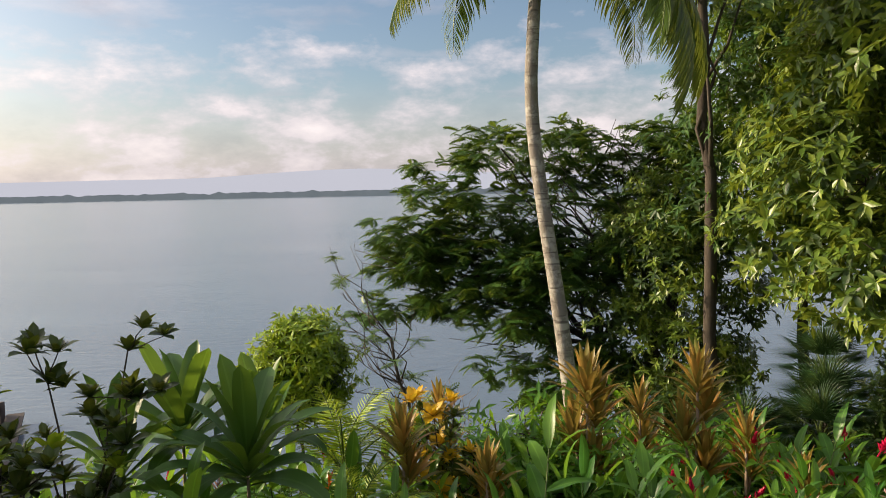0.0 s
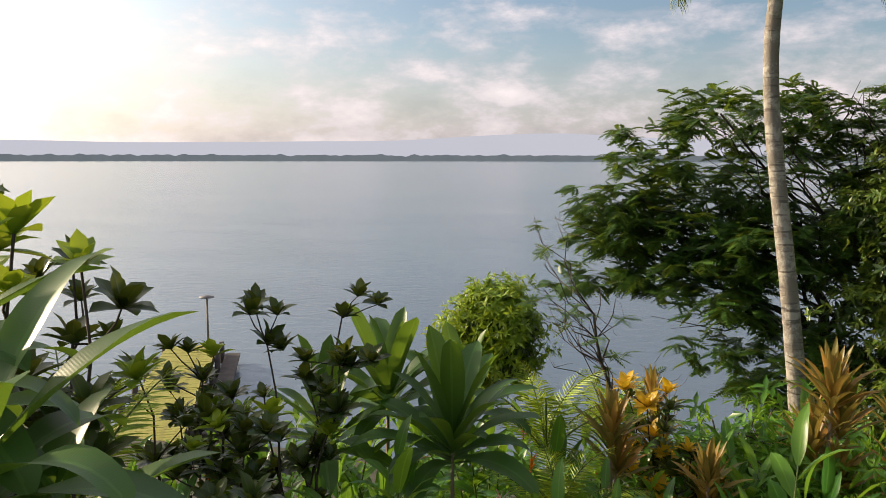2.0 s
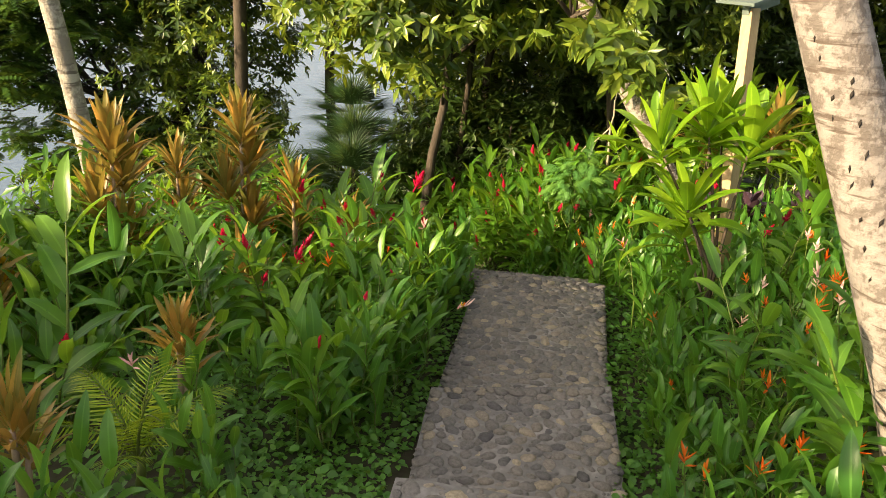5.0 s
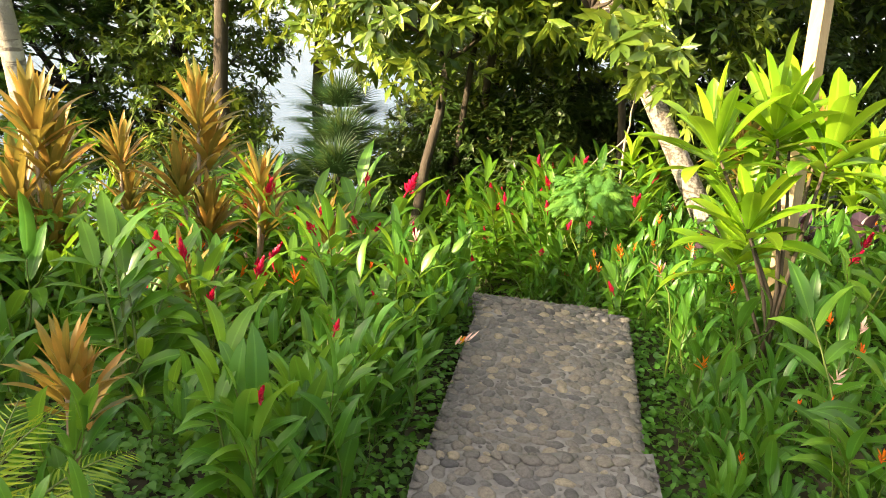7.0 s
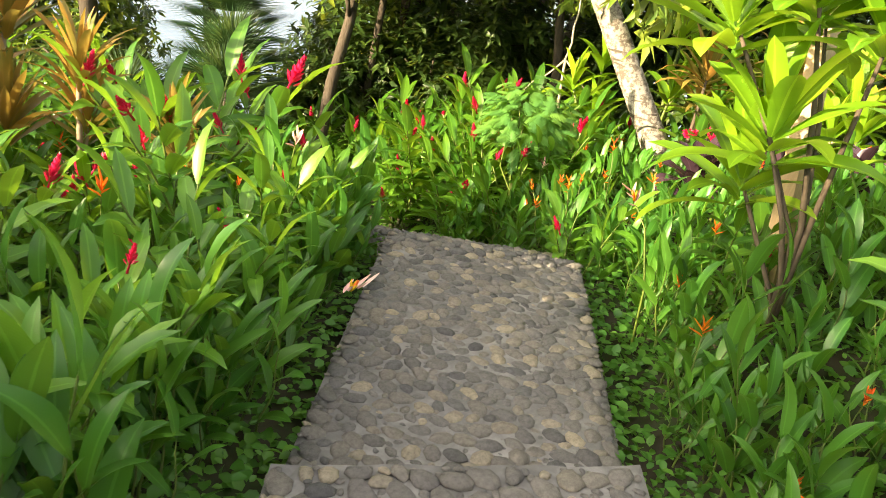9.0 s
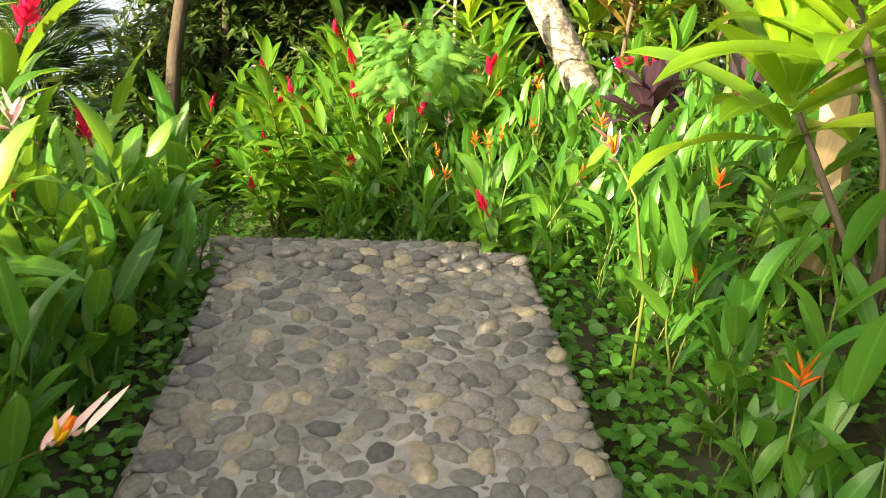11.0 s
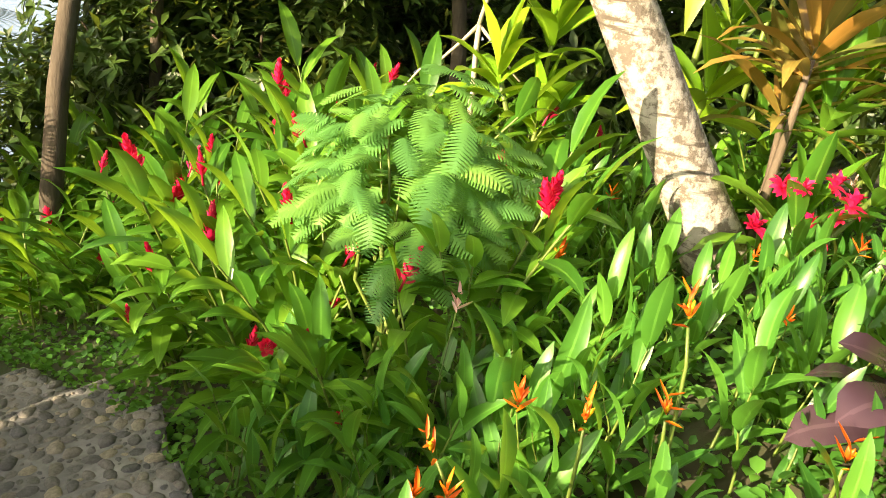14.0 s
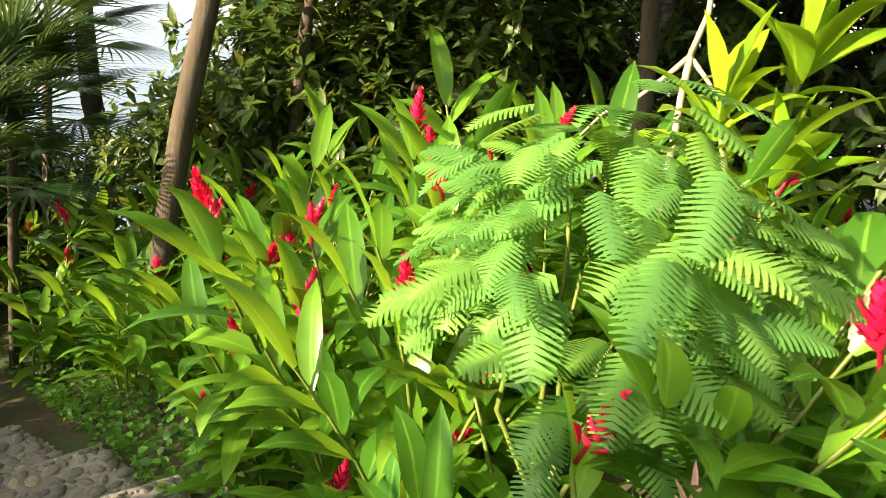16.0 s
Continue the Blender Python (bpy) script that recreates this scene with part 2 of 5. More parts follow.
M_METAL = plain("weathered_metal", [(0.3, (0.12, 0.11, 0.1)), (0.7, (0.25, 0.24, 0.23))], 6.0, 0.5, 0.1)
M_ROOF = plain("green_sheet", [(0.3, (0.09, 0.13, 0.12)), (0.7, (0.15, 0.2, 0.18))], 3.0, 0.5, 0.1)
M_GROUT = plain("mortar", [(0.3, (0.1, 0.1, 0.1)), (0.5, (0.165, 0.165, 0.164)), (0.74, (0.32, 0.317, 0.313))], 3.0, 0.9, 0.5)


def trunk_mat(name, base, pale, spot, grain=5.0, lichen=0.55):
    """Palm bark: pale grey with leaf-scar rings, lichen blotches and dark nicks."""
    m, n, l, b = shader(name)
    co = n.new("ShaderNodeTexCoord").outputs["Object"]
    blot = noise_out(n, l, grain, 6, co, 0.7)
    fine = noise_out(n, l, 38.0, 5, co, 0.6)
    c1 = ramp(n, l, blot, [(lichen - 0.09, base), (lichen, pale), (0.72, tuple(min(0.85, v * 1.15) for v in pale))])
    mp = n.new("ShaderNodeMapping")
    mp.inputs["Scale"].default_value = (3.0, 3.0, 26.0)
    l.new(co, mp.inputs[0])
    nick = noise_out(n, l, 1.0, 3, mp.outputs[0], 0.6)
    k = ramp(n, l, nick, [(0.36, (0, 0, 0)), (0.43, (1, 1, 1))])
    mx = n.new("ShaderNodeMix")
    mx.data_type = "RGBA"
    l.new(k, mx.inputs["Factor"])
    mx.inputs["A"].default_value = (*spot, 1)
    l.new(c1, mx.inputs["B"])
    l.new(mx.outputs["Result"], b.inputs["Base Color"])
    b.inputs["Roughness"].default_value = 0.85
    ad = n.new("ShaderNodeMath")
    ad.operation = "ADD"
    l.new(nick, ad.inputs[0])
    l.new(fine, ad.inputs[1])
    bump(n, l, b, ad.outputs[0], 0.5, 0.02)
    return m


M_PALM = trunk_mat("palm_bark", (0.25, 0.225, 0.19), (0.42, 0.395, 0.34), (0.15, 0.13, 0.11), lichen=0.56)
M_NICKED = trunk_mat("nicked_bark", (0.15, 0.13, 0.115), (0.27, 0.247, 0.225), (0.1, 0.08, 0.065), grain=16.0, lichen=0.52)
M_NOTCH = plain("cut_notch", [(0.3, (0.012, 0.01, 0.008)), (0.7, (0.03, 0.024, 0.018))], 20.0, 0.9, 0.2)
M_LICHEN = trunk_mat("lichen_bark", (0.13, 0.11, 0.09), (0.34, 0.315, 0.28), (0.09, 0.075, 0.06), grain=17.0, lichen=0.53)


def pebble_mat(name):
    m, n, l, b = shader(name)
    info = n.new("ShaderNodeObjectInfo")
    co = n.new("ShaderNodeTexCoord").outputs["Object"]
    both = n.new("ShaderNodeMath")
    both.operation = "ADD"
    l.new(info.outputs["Random"], both.inputs[0])
    l.new(n.new("ShaderNodeNewGeometry").outputs["Random Per Island"], both.inputs[1])
    part_of = n.new("ShaderNodeMath")
    part_of.operation = "FRACT"
    l.new(both.outputs[0], part_of.inputs[0])
    col = ramp(n, l, part_of.outputs[0], [(0.0, (0.1, 0.104, 0.112)), (0.2, (0.2, 0.193, 0.185)), (0.4, (0.135, 0.139, 0.148)), (0.52, (0.235, 0.222, 0.2)), (0.68, (0.17, 0.17, 0.172)), (0.84, (0.265, 0.243, 0.205)), (0.96, (0.38, 0.34, 0.26))])
    mx = n.new("ShaderNodeMix")
    mx.data_type, mx.blend_type = "RGBA", "MULTIPLY"
    mx.inputs["Factor"].default_value = 0.85
    l.new(col, mx.inputs["A"])
    # dust, scuffs and dark damp patches across neighbouring stones
    place_co = n.new("ShaderNodeNewGeometry").outputs["Position"]
    wear = n.new("ShaderNodeMix")
    wear.data_type, wear.blend_type = "RGBA", "MULTIPLY"
    wear.inputs["Factor"].default_value = 1.0
    l.new(ramp(n, l, noise_out(n, l, 55.0, 7, place_co, 0.75), [(0.3, (0.45, 0.44, 0.43)), (0.55, (0.95, 0.94, 0.93)), (0.75, (1.25, 1.23, 1.2))]), wear.inputs["A"])
    l.new(ramp(n, l, noise_out(n, l, 3.2, 5, place_co, 0.6), [(0.35, (0.72, 0.73, 0.76)), (0.6, (1.05, 1.04, 1.02))]), wear.inputs["B"])
    l.new(wear.outputs["Result"], mx.inputs["B"])
    l.new(mx.outputs["Result"], b.inputs["Base Color"])
    b.inputs["Roughness"].default_value = 0.72
    bump(n, l, b, noise_out(n, l, 70.0, 7, place_co, 0.75), 0.8, 0.01)
    return m


M_PEBBLE = pebble_mat("river_pebble")


def water_mat():
    m, n, l, b = shader("lake_water")
    co = n.new("ShaderNodeTexCoord").outputs["Object"]
    mp = n.new("ShaderNodeMapping")
    mp.inputs["Scale"].default_value = (0.5, 1.3, 1.0)
    l.new(co, mp.inputs[0])
    w1 = noise_out(n, l, 1.4, 5, mp.outputs[0], 0.6)
    w2 = noise_out(n, l, 0.06, 3, mp.outputs[0], 0.5)
    ad = n.new("ShaderNodeMath")
    ad.operation = "MULTIPLY"
    l.new(w1, ad.inputs[0])
    l.new(w2, ad.inputs[1])
    b.inputs["Base Color"].default_value = (0.13, 0.18, 0.23, 1)
    b.inputs["Roughness"].default_value = 0.16
    b.inputs["IOR"].default_value = 1.33
    bump(n, l, b, ad.outputs[0], 0.35, 0.3)
    return m


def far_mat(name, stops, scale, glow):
    """Distant land, a plain backdrop: airlight haze put in as emission and blue-grey tint."""
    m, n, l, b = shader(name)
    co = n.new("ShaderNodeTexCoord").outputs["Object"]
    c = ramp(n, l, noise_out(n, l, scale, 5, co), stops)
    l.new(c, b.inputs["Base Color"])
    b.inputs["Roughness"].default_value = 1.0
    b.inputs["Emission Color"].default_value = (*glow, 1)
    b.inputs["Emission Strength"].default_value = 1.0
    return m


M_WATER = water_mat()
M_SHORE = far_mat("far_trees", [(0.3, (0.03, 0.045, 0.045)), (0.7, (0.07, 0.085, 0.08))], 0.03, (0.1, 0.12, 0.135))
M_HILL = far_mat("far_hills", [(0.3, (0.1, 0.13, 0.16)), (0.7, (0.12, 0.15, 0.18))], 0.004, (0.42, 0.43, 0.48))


# ---- mesh helpers ----
class Builder:
    """Collects vertices, faces and leaf coordinates, then makes one mesh."""

    def __init__(self):
        self.v, self.f, self.u, self.m, self.n = [], [], [], [], 0

    def add(self, shape, mat4=None, slot=0):
        v, f, u = shape
        v = np.asarray(v, float)
        if mat4 is not None:
            a = np.array(mat4)
            v = v @ a[:3, :3].T + a[:3, 3]
        self.v.append(v)
        self.f.extend(tuple(i + self.n for i in q) for q in f)
        self.u.append(np.asarray(u, float))
        self.m.extend([slot] * len(f))
        self.n += len(v)

    def add_many(self, shape, mats, slot=0):
        v, f, u = shape
        v, mats = np.asarray(v, float), np.asarray(mats, float)
        k, c = len(v), len(mats)
        out = np.einsum("nij,kj->nki", mats[:, :3, :3], v) + mats[:, None, :3, 3]
        self.v.append(out.reshape(-1, 3))
        for i in range(c):
            o = self.n + i * k
            self.f.extend(tuple(a + o for a in q) for q in f)
        self.u.append(np.tile(np.asarray(u, float), (c, 1)))
        self.m.extend([slot] * (len(f) * c))
        self.n += k * c

    def mesh(self, name, *mats, smooth=True):
        me = bpy.data.meshes.new(name)
        v = np.concatenate(self.v)
        me.from_pydata(v.tolist(), [], self.f)
        uv = np.concatenate(self.u)
        layer = me.uv_layers.new(name="UVMap")
        idx = np.empty(len(me.loops), np.int32)
        me.loops.foreach_get("vertex_index", idx)
        layer.data.foreach_set("uv", uv[idx].ravel())
        for m in mats:
            me.materials.append(m)
        if len(mats) > 1:
            me.polygons.foreach_set("material_index", np.array(self.m, np.int32))
        if smooth:
            me.polygons.foreach_set("use_smooth", np.ones(len(me.polygons), bool))
        me.update()
        return me


def blade(length, width, droop=0.8, fold=0.25, seg=6, tip=1.0, widest=0.4, wave=0.0, stalk=0.0, phase=0.0):
    """A leaf along +x, face up, bending down by droop (radians) to its tip."""
    v, f, u = [], [], []
    x = z = 0.0
    for i in range(seg + 1):
        s = i / seg
        if s < widest:
            w = math.sin(0.5 * math.pi * (0.12 + 0.88 * s / widest)) ** 0.8
        else:
            q = (s - widest) / (1 - widest)
            w = max(0.02, math.cos(0.5 * math.pi * q) ** (0.75 * tip))
        if stalk and s < stalk:
            w *= 0.18
        w *= width / 2
        a = -droop * s * s * 1.2
        wz = wave * math.sin(s * 9 + phase) * w
        v += [(x, -w, z + fold * w + wz), (x, 0, z), (x, w, z + fold * w - wz)]
        u += [(s, 0), (s, 0.5), (s, 1)]
        x += math.cos(a) * length / seg
        z += math.sin(a) * length / seg
        if i < seg:
            b = 3 * i
            f += [(b, b + 3, b + 4, b + 1), (b + 1, b + 4, b + 5, b + 2)]
    return v, f, u


def tube(points, radii, sides=8, cap=True):
    """A tapered tube along points."""
    v, f, u = [], [], []
    n = len(points)
    pts = [Vector(p) for p in points]
    for i, p in enumerate(pts):
        d = (pts[min(i + 1, n - 1)] - pts[max(i - 1, 0)]).normalized()
        a = d.orthogonal().normalized() if abs(d.z) < 0.9 else Vector((1, 0, 0))
        a = (a - d * a.dot(d)).normalized()
        b = d.cross(a)
        for k in range(sides):
            t = 2 * math.pi * k / sides
            q = p + (a * math.cos(t) + b * math.sin(t)) * radii[i]
            v.append(tuple(q))
            u.append((i / n, k / sides * 0.3))
    for i in range(n - 1):
        for k in range(sides):
            k2 = (k + 1) % sides
            f.append((i * sides + k, i * sides + k2, (i + 1) * sides + k2, (i + 1) * sides + k))
    if cap:
        f.append(tuple(range((n - 1) * sides, n * sides)))
        f.append(tuple(range(sides - 1, -1, -1)))
    return v, f, u


def aim(p, d, up=(0, 0, 1), scale=1.0, roll=0.0):
    """A pose at p whose x axis runs along d and whose z axis leans to up."""
    d = Vector(d).normalized()
    y = Vector(up).cross(d)
    if y.length < 1e-4:
        y = Vector((0, 1, 0))
    y.normalize()
    z = d.cross(y)
    if roll:
        c, s = math.cos(roll), math.sin(roll)
        y, z = y * c + z * s, z * c - y * s
    m = Matrix.Identity(4)
    for i in range(3):
        m[i][0], m[i][1], m[i][2], m[i][3] = d[i] * scale, y[i] * scale, z[i] * scale, p[i]
    return m


def aims(p, d, up, scale):
    """Many poses at once: arrays of places, directions, ups and scales."""
    d = d / np.linalg.norm(d, axis=1, keepdims=True)
    y = np.cross(up, d)
    y /= np.maximum(np.linalg.norm(y, axis=1, keepdims=True), 1e-6)
    z = np.cross(d, y)
    m = np.zeros((len(p), 4, 4))
    m[:, :3, 0], m[:, :3, 1], m[:, :3, 2], m[:, :3, 3] = d * scale[:, None], y * scale[:, None], z * scale[:, None], p
    return m


def child(name, mesh, parent, m=None, label=""):
    ob = new(name, mesh)
    ob.parent = parent
    if m is not None:
        ob.matrix_basis = m
    if label:
        tagged(ob, label)
    return ob


def thing(name, label, category, m=None, group=""):
    ob = new(name)
    ob.empty_display_size = 0.1
    if m is not None:
        ob.matrix_basis = m
    return tagged(ob, label, category, group)


rng = random.Random(7)
nrg = np.random.default_rng(7)


def U(a, b):
    return rng.uniform(a, b)


# ---- the lie of the land ----
TRAIL = [(-0.6, 0.0, 0.0), (0.0, 0.8, 0.0), (1.0, 1.9, -0.45), (2.3, 3.45, -1.2), (3.2, 4.3, -1.45), (4.8, 5.95, -1.56), (5.25, 6.65, -1.95), (5.5, 7.6, -2.4), (5.9, 9.0, -3.0), (5.9, 10.2, -3.35), (5.7, 12.5, -4.1)]
WATER_Z = -8.0


def on_trail(x, y):
    """Distance from the trail's middle line, and the trail's height there."""
    best = (1e9, 0.0)
    for (ax, ay, az), (bx, by, bz) in zip(TRAIL, TRAIL[1:]):
        dx, dy = bx - ax, by - ay
        s = max(0.0, min(1.0, ((x - ax) * dx + (y - ay) * dy) / (dx * dx + dy * dy)))
        d = math.hypot(x - ax - dx * s, y - ay - dy * s)
        if d < best[0]:
            best = (d, az + (bz - az) * s)
    return best


def ground(x, y):
    if y < 9:
        z = -0.29 * y if y > 0 else -0.1 * y
    else:
        z = -2.61 - 0.37 * (y - 9)
    z += 0.05 * max(-6, min(4, x)) * min(1, max(0, y / 6))
    z = max(z, -9.5)
    z += 0.10 * noise.noise(Vector((x * 0.5, y * 0.5, 0.0)))
    d, tz = on_trail(x, y)
    k = max(0.0, min(1.0, (d - 0.62) / 1.3))
    k = k * k * (3 - 2 * k)
    return (tz - 0.16) * (1 - k) + z * k


def ground_sheet():
    xs = np.concatenate([np.linspace(-70, -9, 26)[:-1], np.linspace(-9, 16, 101), np.linspace(16, 80, 26)[1:]])
    ys = np.concatenate([np.linspace(-40, -3, 16)[:-1], np.linspace(-3, 16, 77), np.linspace(16, 60, 34)[1:]])
    v = [(x, y, ground(x, y)) for y in ys for x in xs]
    w = len(xs)
    f = [(j * w + i, j * w + i + 1, (j + 1) * w + i + 1, (j + 1) * w + i) for j in range(len(ys) - 1) for i in range(w - 1)]
    b = Builder()
    b.add((v, f, [(0, 0)] * len(v)))
    return tagged(new("ground", b.mesh("ground", M_SOIL)), "dark damp garden soil sloping down to the lake", "ground", kind="structure")


ground_sheet()


def far_things():
    b = Builder()
    b.add(([(-4500, -300, WATER_Z), (4500, -300, WATER_Z), (4500, 4600, WATER_Z), (-4500, 4600, WATER_Z)], [(0, 1, 2, 3)], [(0, 0)] * 4))
    tagged(new("water", b.mesh("water", M_WATER)), "calm pale blue lake with fine ripples", "lake", kind="structure")
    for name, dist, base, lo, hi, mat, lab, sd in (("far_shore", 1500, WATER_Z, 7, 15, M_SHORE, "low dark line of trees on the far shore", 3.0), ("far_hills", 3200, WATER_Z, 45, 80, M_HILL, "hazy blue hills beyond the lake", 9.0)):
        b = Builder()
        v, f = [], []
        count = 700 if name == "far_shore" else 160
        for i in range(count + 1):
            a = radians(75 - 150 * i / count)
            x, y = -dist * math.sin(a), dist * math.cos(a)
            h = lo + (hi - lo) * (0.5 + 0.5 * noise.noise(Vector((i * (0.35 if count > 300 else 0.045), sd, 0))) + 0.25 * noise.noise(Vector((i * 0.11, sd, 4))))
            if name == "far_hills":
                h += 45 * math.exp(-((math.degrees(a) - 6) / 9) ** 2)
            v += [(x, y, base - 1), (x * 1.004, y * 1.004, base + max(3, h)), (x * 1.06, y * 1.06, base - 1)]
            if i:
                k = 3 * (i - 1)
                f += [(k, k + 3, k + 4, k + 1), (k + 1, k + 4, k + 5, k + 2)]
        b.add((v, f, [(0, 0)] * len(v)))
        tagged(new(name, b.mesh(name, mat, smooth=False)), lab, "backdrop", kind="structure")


far_things()


# ---- the pebbled path ----
def pebble_shape(i):
    r = random.Random(100 + i)
    v, f = [], []
    sides, rings = 8, ((1.0, -0.25), (1.0, 0.16), (0.72, 0.62), (0.32, 0.86))
    wob = [r.uniform(0.84, 1.12) for _ in range(sides)]
    el = r.uniform(0.68, 0.95)
    for rr, z in rings:
        for k in range(sides):
            t = 2 * math.pi * k / sides
            w = 1 + (wob[k] - 1) * (1 if rr > 0.5 else 0.4)
            v.append((math.cos(t) * rr * w, math.sin(t) * rr * w * el, z * 0.5))
    v.append((0.05, 0.0, 0.45))
    for j in range(len(rings) - 1):
        for k in range(sides):
            k2 = (k + 1) % sides
            f.append((j * sides + k, j * sides + k2, (j + 1) * sides + k2, (j + 1) * sides + k))
    for k in range(sides):
        f.append(((len(rings) - 1) * sides + k, (len(rings) - 1) * sides + (k + 1) % sides, len(v) - 1))
    return v, f, [(0, 0)] * len(v)


def pebble_of(shape):
    b = Builder()
    b.add(shape)
    return b.mesh("pebble", M_PEBBLE)


PEBBLE_SHAPES = [pebble_shape(i) for i in range(7)]
PEBBLES = [pebble_of(q) for q in PEBBLE_SHAPES]


def slab(name, corners, z, thick, label, size=0.05, single=60, tight=0.84):
    """A mortar slab with river pebbles set in its top and front. corners: back left, back right, front right, front left."""
    c = [Vector((x, y, 0)) for x, y in corners]
    b = Builder()
    ed = 0.02
    nu, nv = 14, 8
    v, f = [], []
    for j in range(nv + 1):
        for i in range(nu + 1):
            p = (c[0] * (1 - i / nu) + c[1] * i / nu) * (1 - j / nv) + (c[3] * (1 - i / nu) + c[2] * i / nu) * j / nv
            rim = i in (0, nu) or j in (0, nv)
            jig = 0.012 * noise.noise(p * 9) if rim else 0
            v.append((p.x + jig, p.y + jig, z - (ed if rim else 0) + 0.006 * noise.noise(p * 6)))
    for j in range(nv):
        for i in range(nu):
            k = j * (nu + 1) + i
            f.append((k, k + 1, k + nu + 2, k + nu + 1))
    rim_ids = list(range(nu + 1)) + [(j + 1) * (nu + 1) + nu for j in range(nv)] + [nv * (nu + 1) + i for i in range(nu - 1, -1, -1)] + [j * (nu + 1) for j in range(nv - 1, 0, -1)]
    o = len(v)
    for r in rim_ids:
        v.append((v[r][0], v[r][1], z - thick))
    for i in range(len(rim_ids)):
        i2 = (i + 1) % len(rim_ids)
        f.append((rim_ids[i], o + i, o + i2, rim_ids[i2]))
    b.add((v, f, [(0, 0)] * len(v)))
    ob = tagged(new(name, b.mesh(name, M_GROUT, smooth=False)), label, "step", kind="structure")
    u_len = ((c[1] - c[0]).length + (c[2] - c[3]).length) / 2
    v_len = ((c[3] - c[0]).length + (c[2] - c[1]).length) / 2
    # throw stones at random, keeping them apart, large ones first
    placed, cells, cell = [], {}, 0.12
    for want in (1.3, 1.0, 0.82, 0.62, 0.46, 0.34):
        for _ in range(int(u_len * v_len / (size * size) * 2.2)):
            pu, pv, r = U(0, 1), U(0, 1), size * want * U(0.9, 1.1)
            if min(pu, 1 - pu) * u_len < r * 0.75 or min(pv * 1.0, (1 - pv)) * v_len < r * 0.75 or (1 - pv) * v_len < r + 0.018:
                continue
            p = (c[0] * (1 - pu) + c[1] * pu) * (1 - pv) + (c[3] * (1 - pu) + c[2] * pu) * pv
            gx, gy = int(p.x // cell), int(p.y // cell)
            if all((p.x - q[0]) ** 2 + (p.y - q[1]) ** 2 > ((r + q[2]) * tight) ** 2 for a in (-1, 0, 1) for e in (-1, 0, 1) for q in cells.get((gx + a, gy + e), ())):
                placed.append((p.x, p.y, r))
                cells.setdefault((gx, gy), []).append((p.x, p.y, r))
    placed.sort(key=lambda q: -q[2])
    rest = Builder()
    for i, (x, y, r) in enumerate(placed):
        m = Matrix.LocRotScale((x, y, z + U(-0.007, 0.0)), Euler((U(-0.1, 0.1), U(-0.1, 0.1), U(0, 6.3))), (r * 1.1, r * 1.05, U(0.022, 0.036) * r / size))
        if i < single:
            child("pebble", rng.choice(PEBBLES), ob, m)
        else:
            rest.add(rng.choice(PEBBLE_SHAPES), m)
    if rest.n:
        tagged(child("pebble_fill", rest.mesh("pebble_fill", M_PEBBLE), ob), "small pebbles filling the gaps", kind="stuff")
    return ob


def path():
    d = Vector((0.674, 0.739, 0))
    s = Vector((-0.739, 0.674, 0)) * 0.58
    a = Vector((-0.15, 0.62, 0))
    # upper flight, seven treads
    z, run = 0.0, 0.0
    for i, length in enumerate((0.6, 0.55, 0.55, 0.55, 0.55, 0.55)):
        p, q = a + d * run, a + d * (run + length + 0.03)
        slab(f"step_{i + 1}", [(p + s)[:2], (p - s)[:2], (q - s)[:2], (q + s)[:2]], z - 0.19 * i, 0.32, "river pebble step set in grey mortar", 0.048, 0)
        run += length
    p = a + d * (run - 0.02)
    slab("step_7", [(p + s)[:2], (p - s)[:2], (3.72, 4.02), (2.64, 4.60)], -1.35, 0.3, "river pebble step with pale mortar between the stones", 0.04, 90, 0.82)
    slab("landing", [(2.60, 4.56), (3.70, 3.98), (5.25, 5.55), (4.36, 6.32)], -1.52, 0.35, "worn river pebble landing in grey mortar", 0.038, 280, 0.74)
    edges = [((4.36, 6.32), (5.25, 5.55)), ((4.58, 6.80), (5.60, 5.98)), ((4.76, 6.98), (5.68, 6.45)), ((4.90, 7.26), (5.84, 6.92)), ((5.02, 7.72), (6.02, 7.42)), ((5.22, 8.36), (6.25, 8.18)), ((5.40, 9.02), (6.62, 8.97)), ((5.36, 9.60), (6.64, 9.66)), ((5.16, 10.1), (6.42, 10.3)), ((4.9, 10.7), (6.1, 10.95)), ((4.7, 11.5), (5.9, 11.8))]
    heights = (-1.71, -1.90, -2.10, -2.36, -2.66, -2.98, -3.22, -3.40, -3.60, -3.80)
    for i, (e0, e1) in enumerate(zip(edges, edges[1:])):
        back = [Vector(q) + (Vector(q) - Vector(w)).normalized() * 0.04 for q, w in zip(e0, e1)]
        slab(f"step_{i + 8}", [back[0], back[1], e1[1], e1[0]], heights[i], 0.36, "worn river pebble step of the curved stair", 0.037, 60, 0.82)


path()


# ---- plants: shapes shared by many ----
def spread(b, shape_list, count, point, lean, slot=0):
    """Leaves in a spiral round a point. lean(s) gives the angle up from level."""
    for i in range(count):
        s = i / max(1, count - 1)
        a = i * 2.4 + U(-0.2, 0.2)
        e = lean(s) + U(-0.1, 0.1)
        d = (math.cos(a) * math.cos(e), math.sin(a) * math.cos(e), math.sin(e))
        b.add(rng.choice(shape_list), aim(point, d, scale=U(0.8, 1.1)), slot)


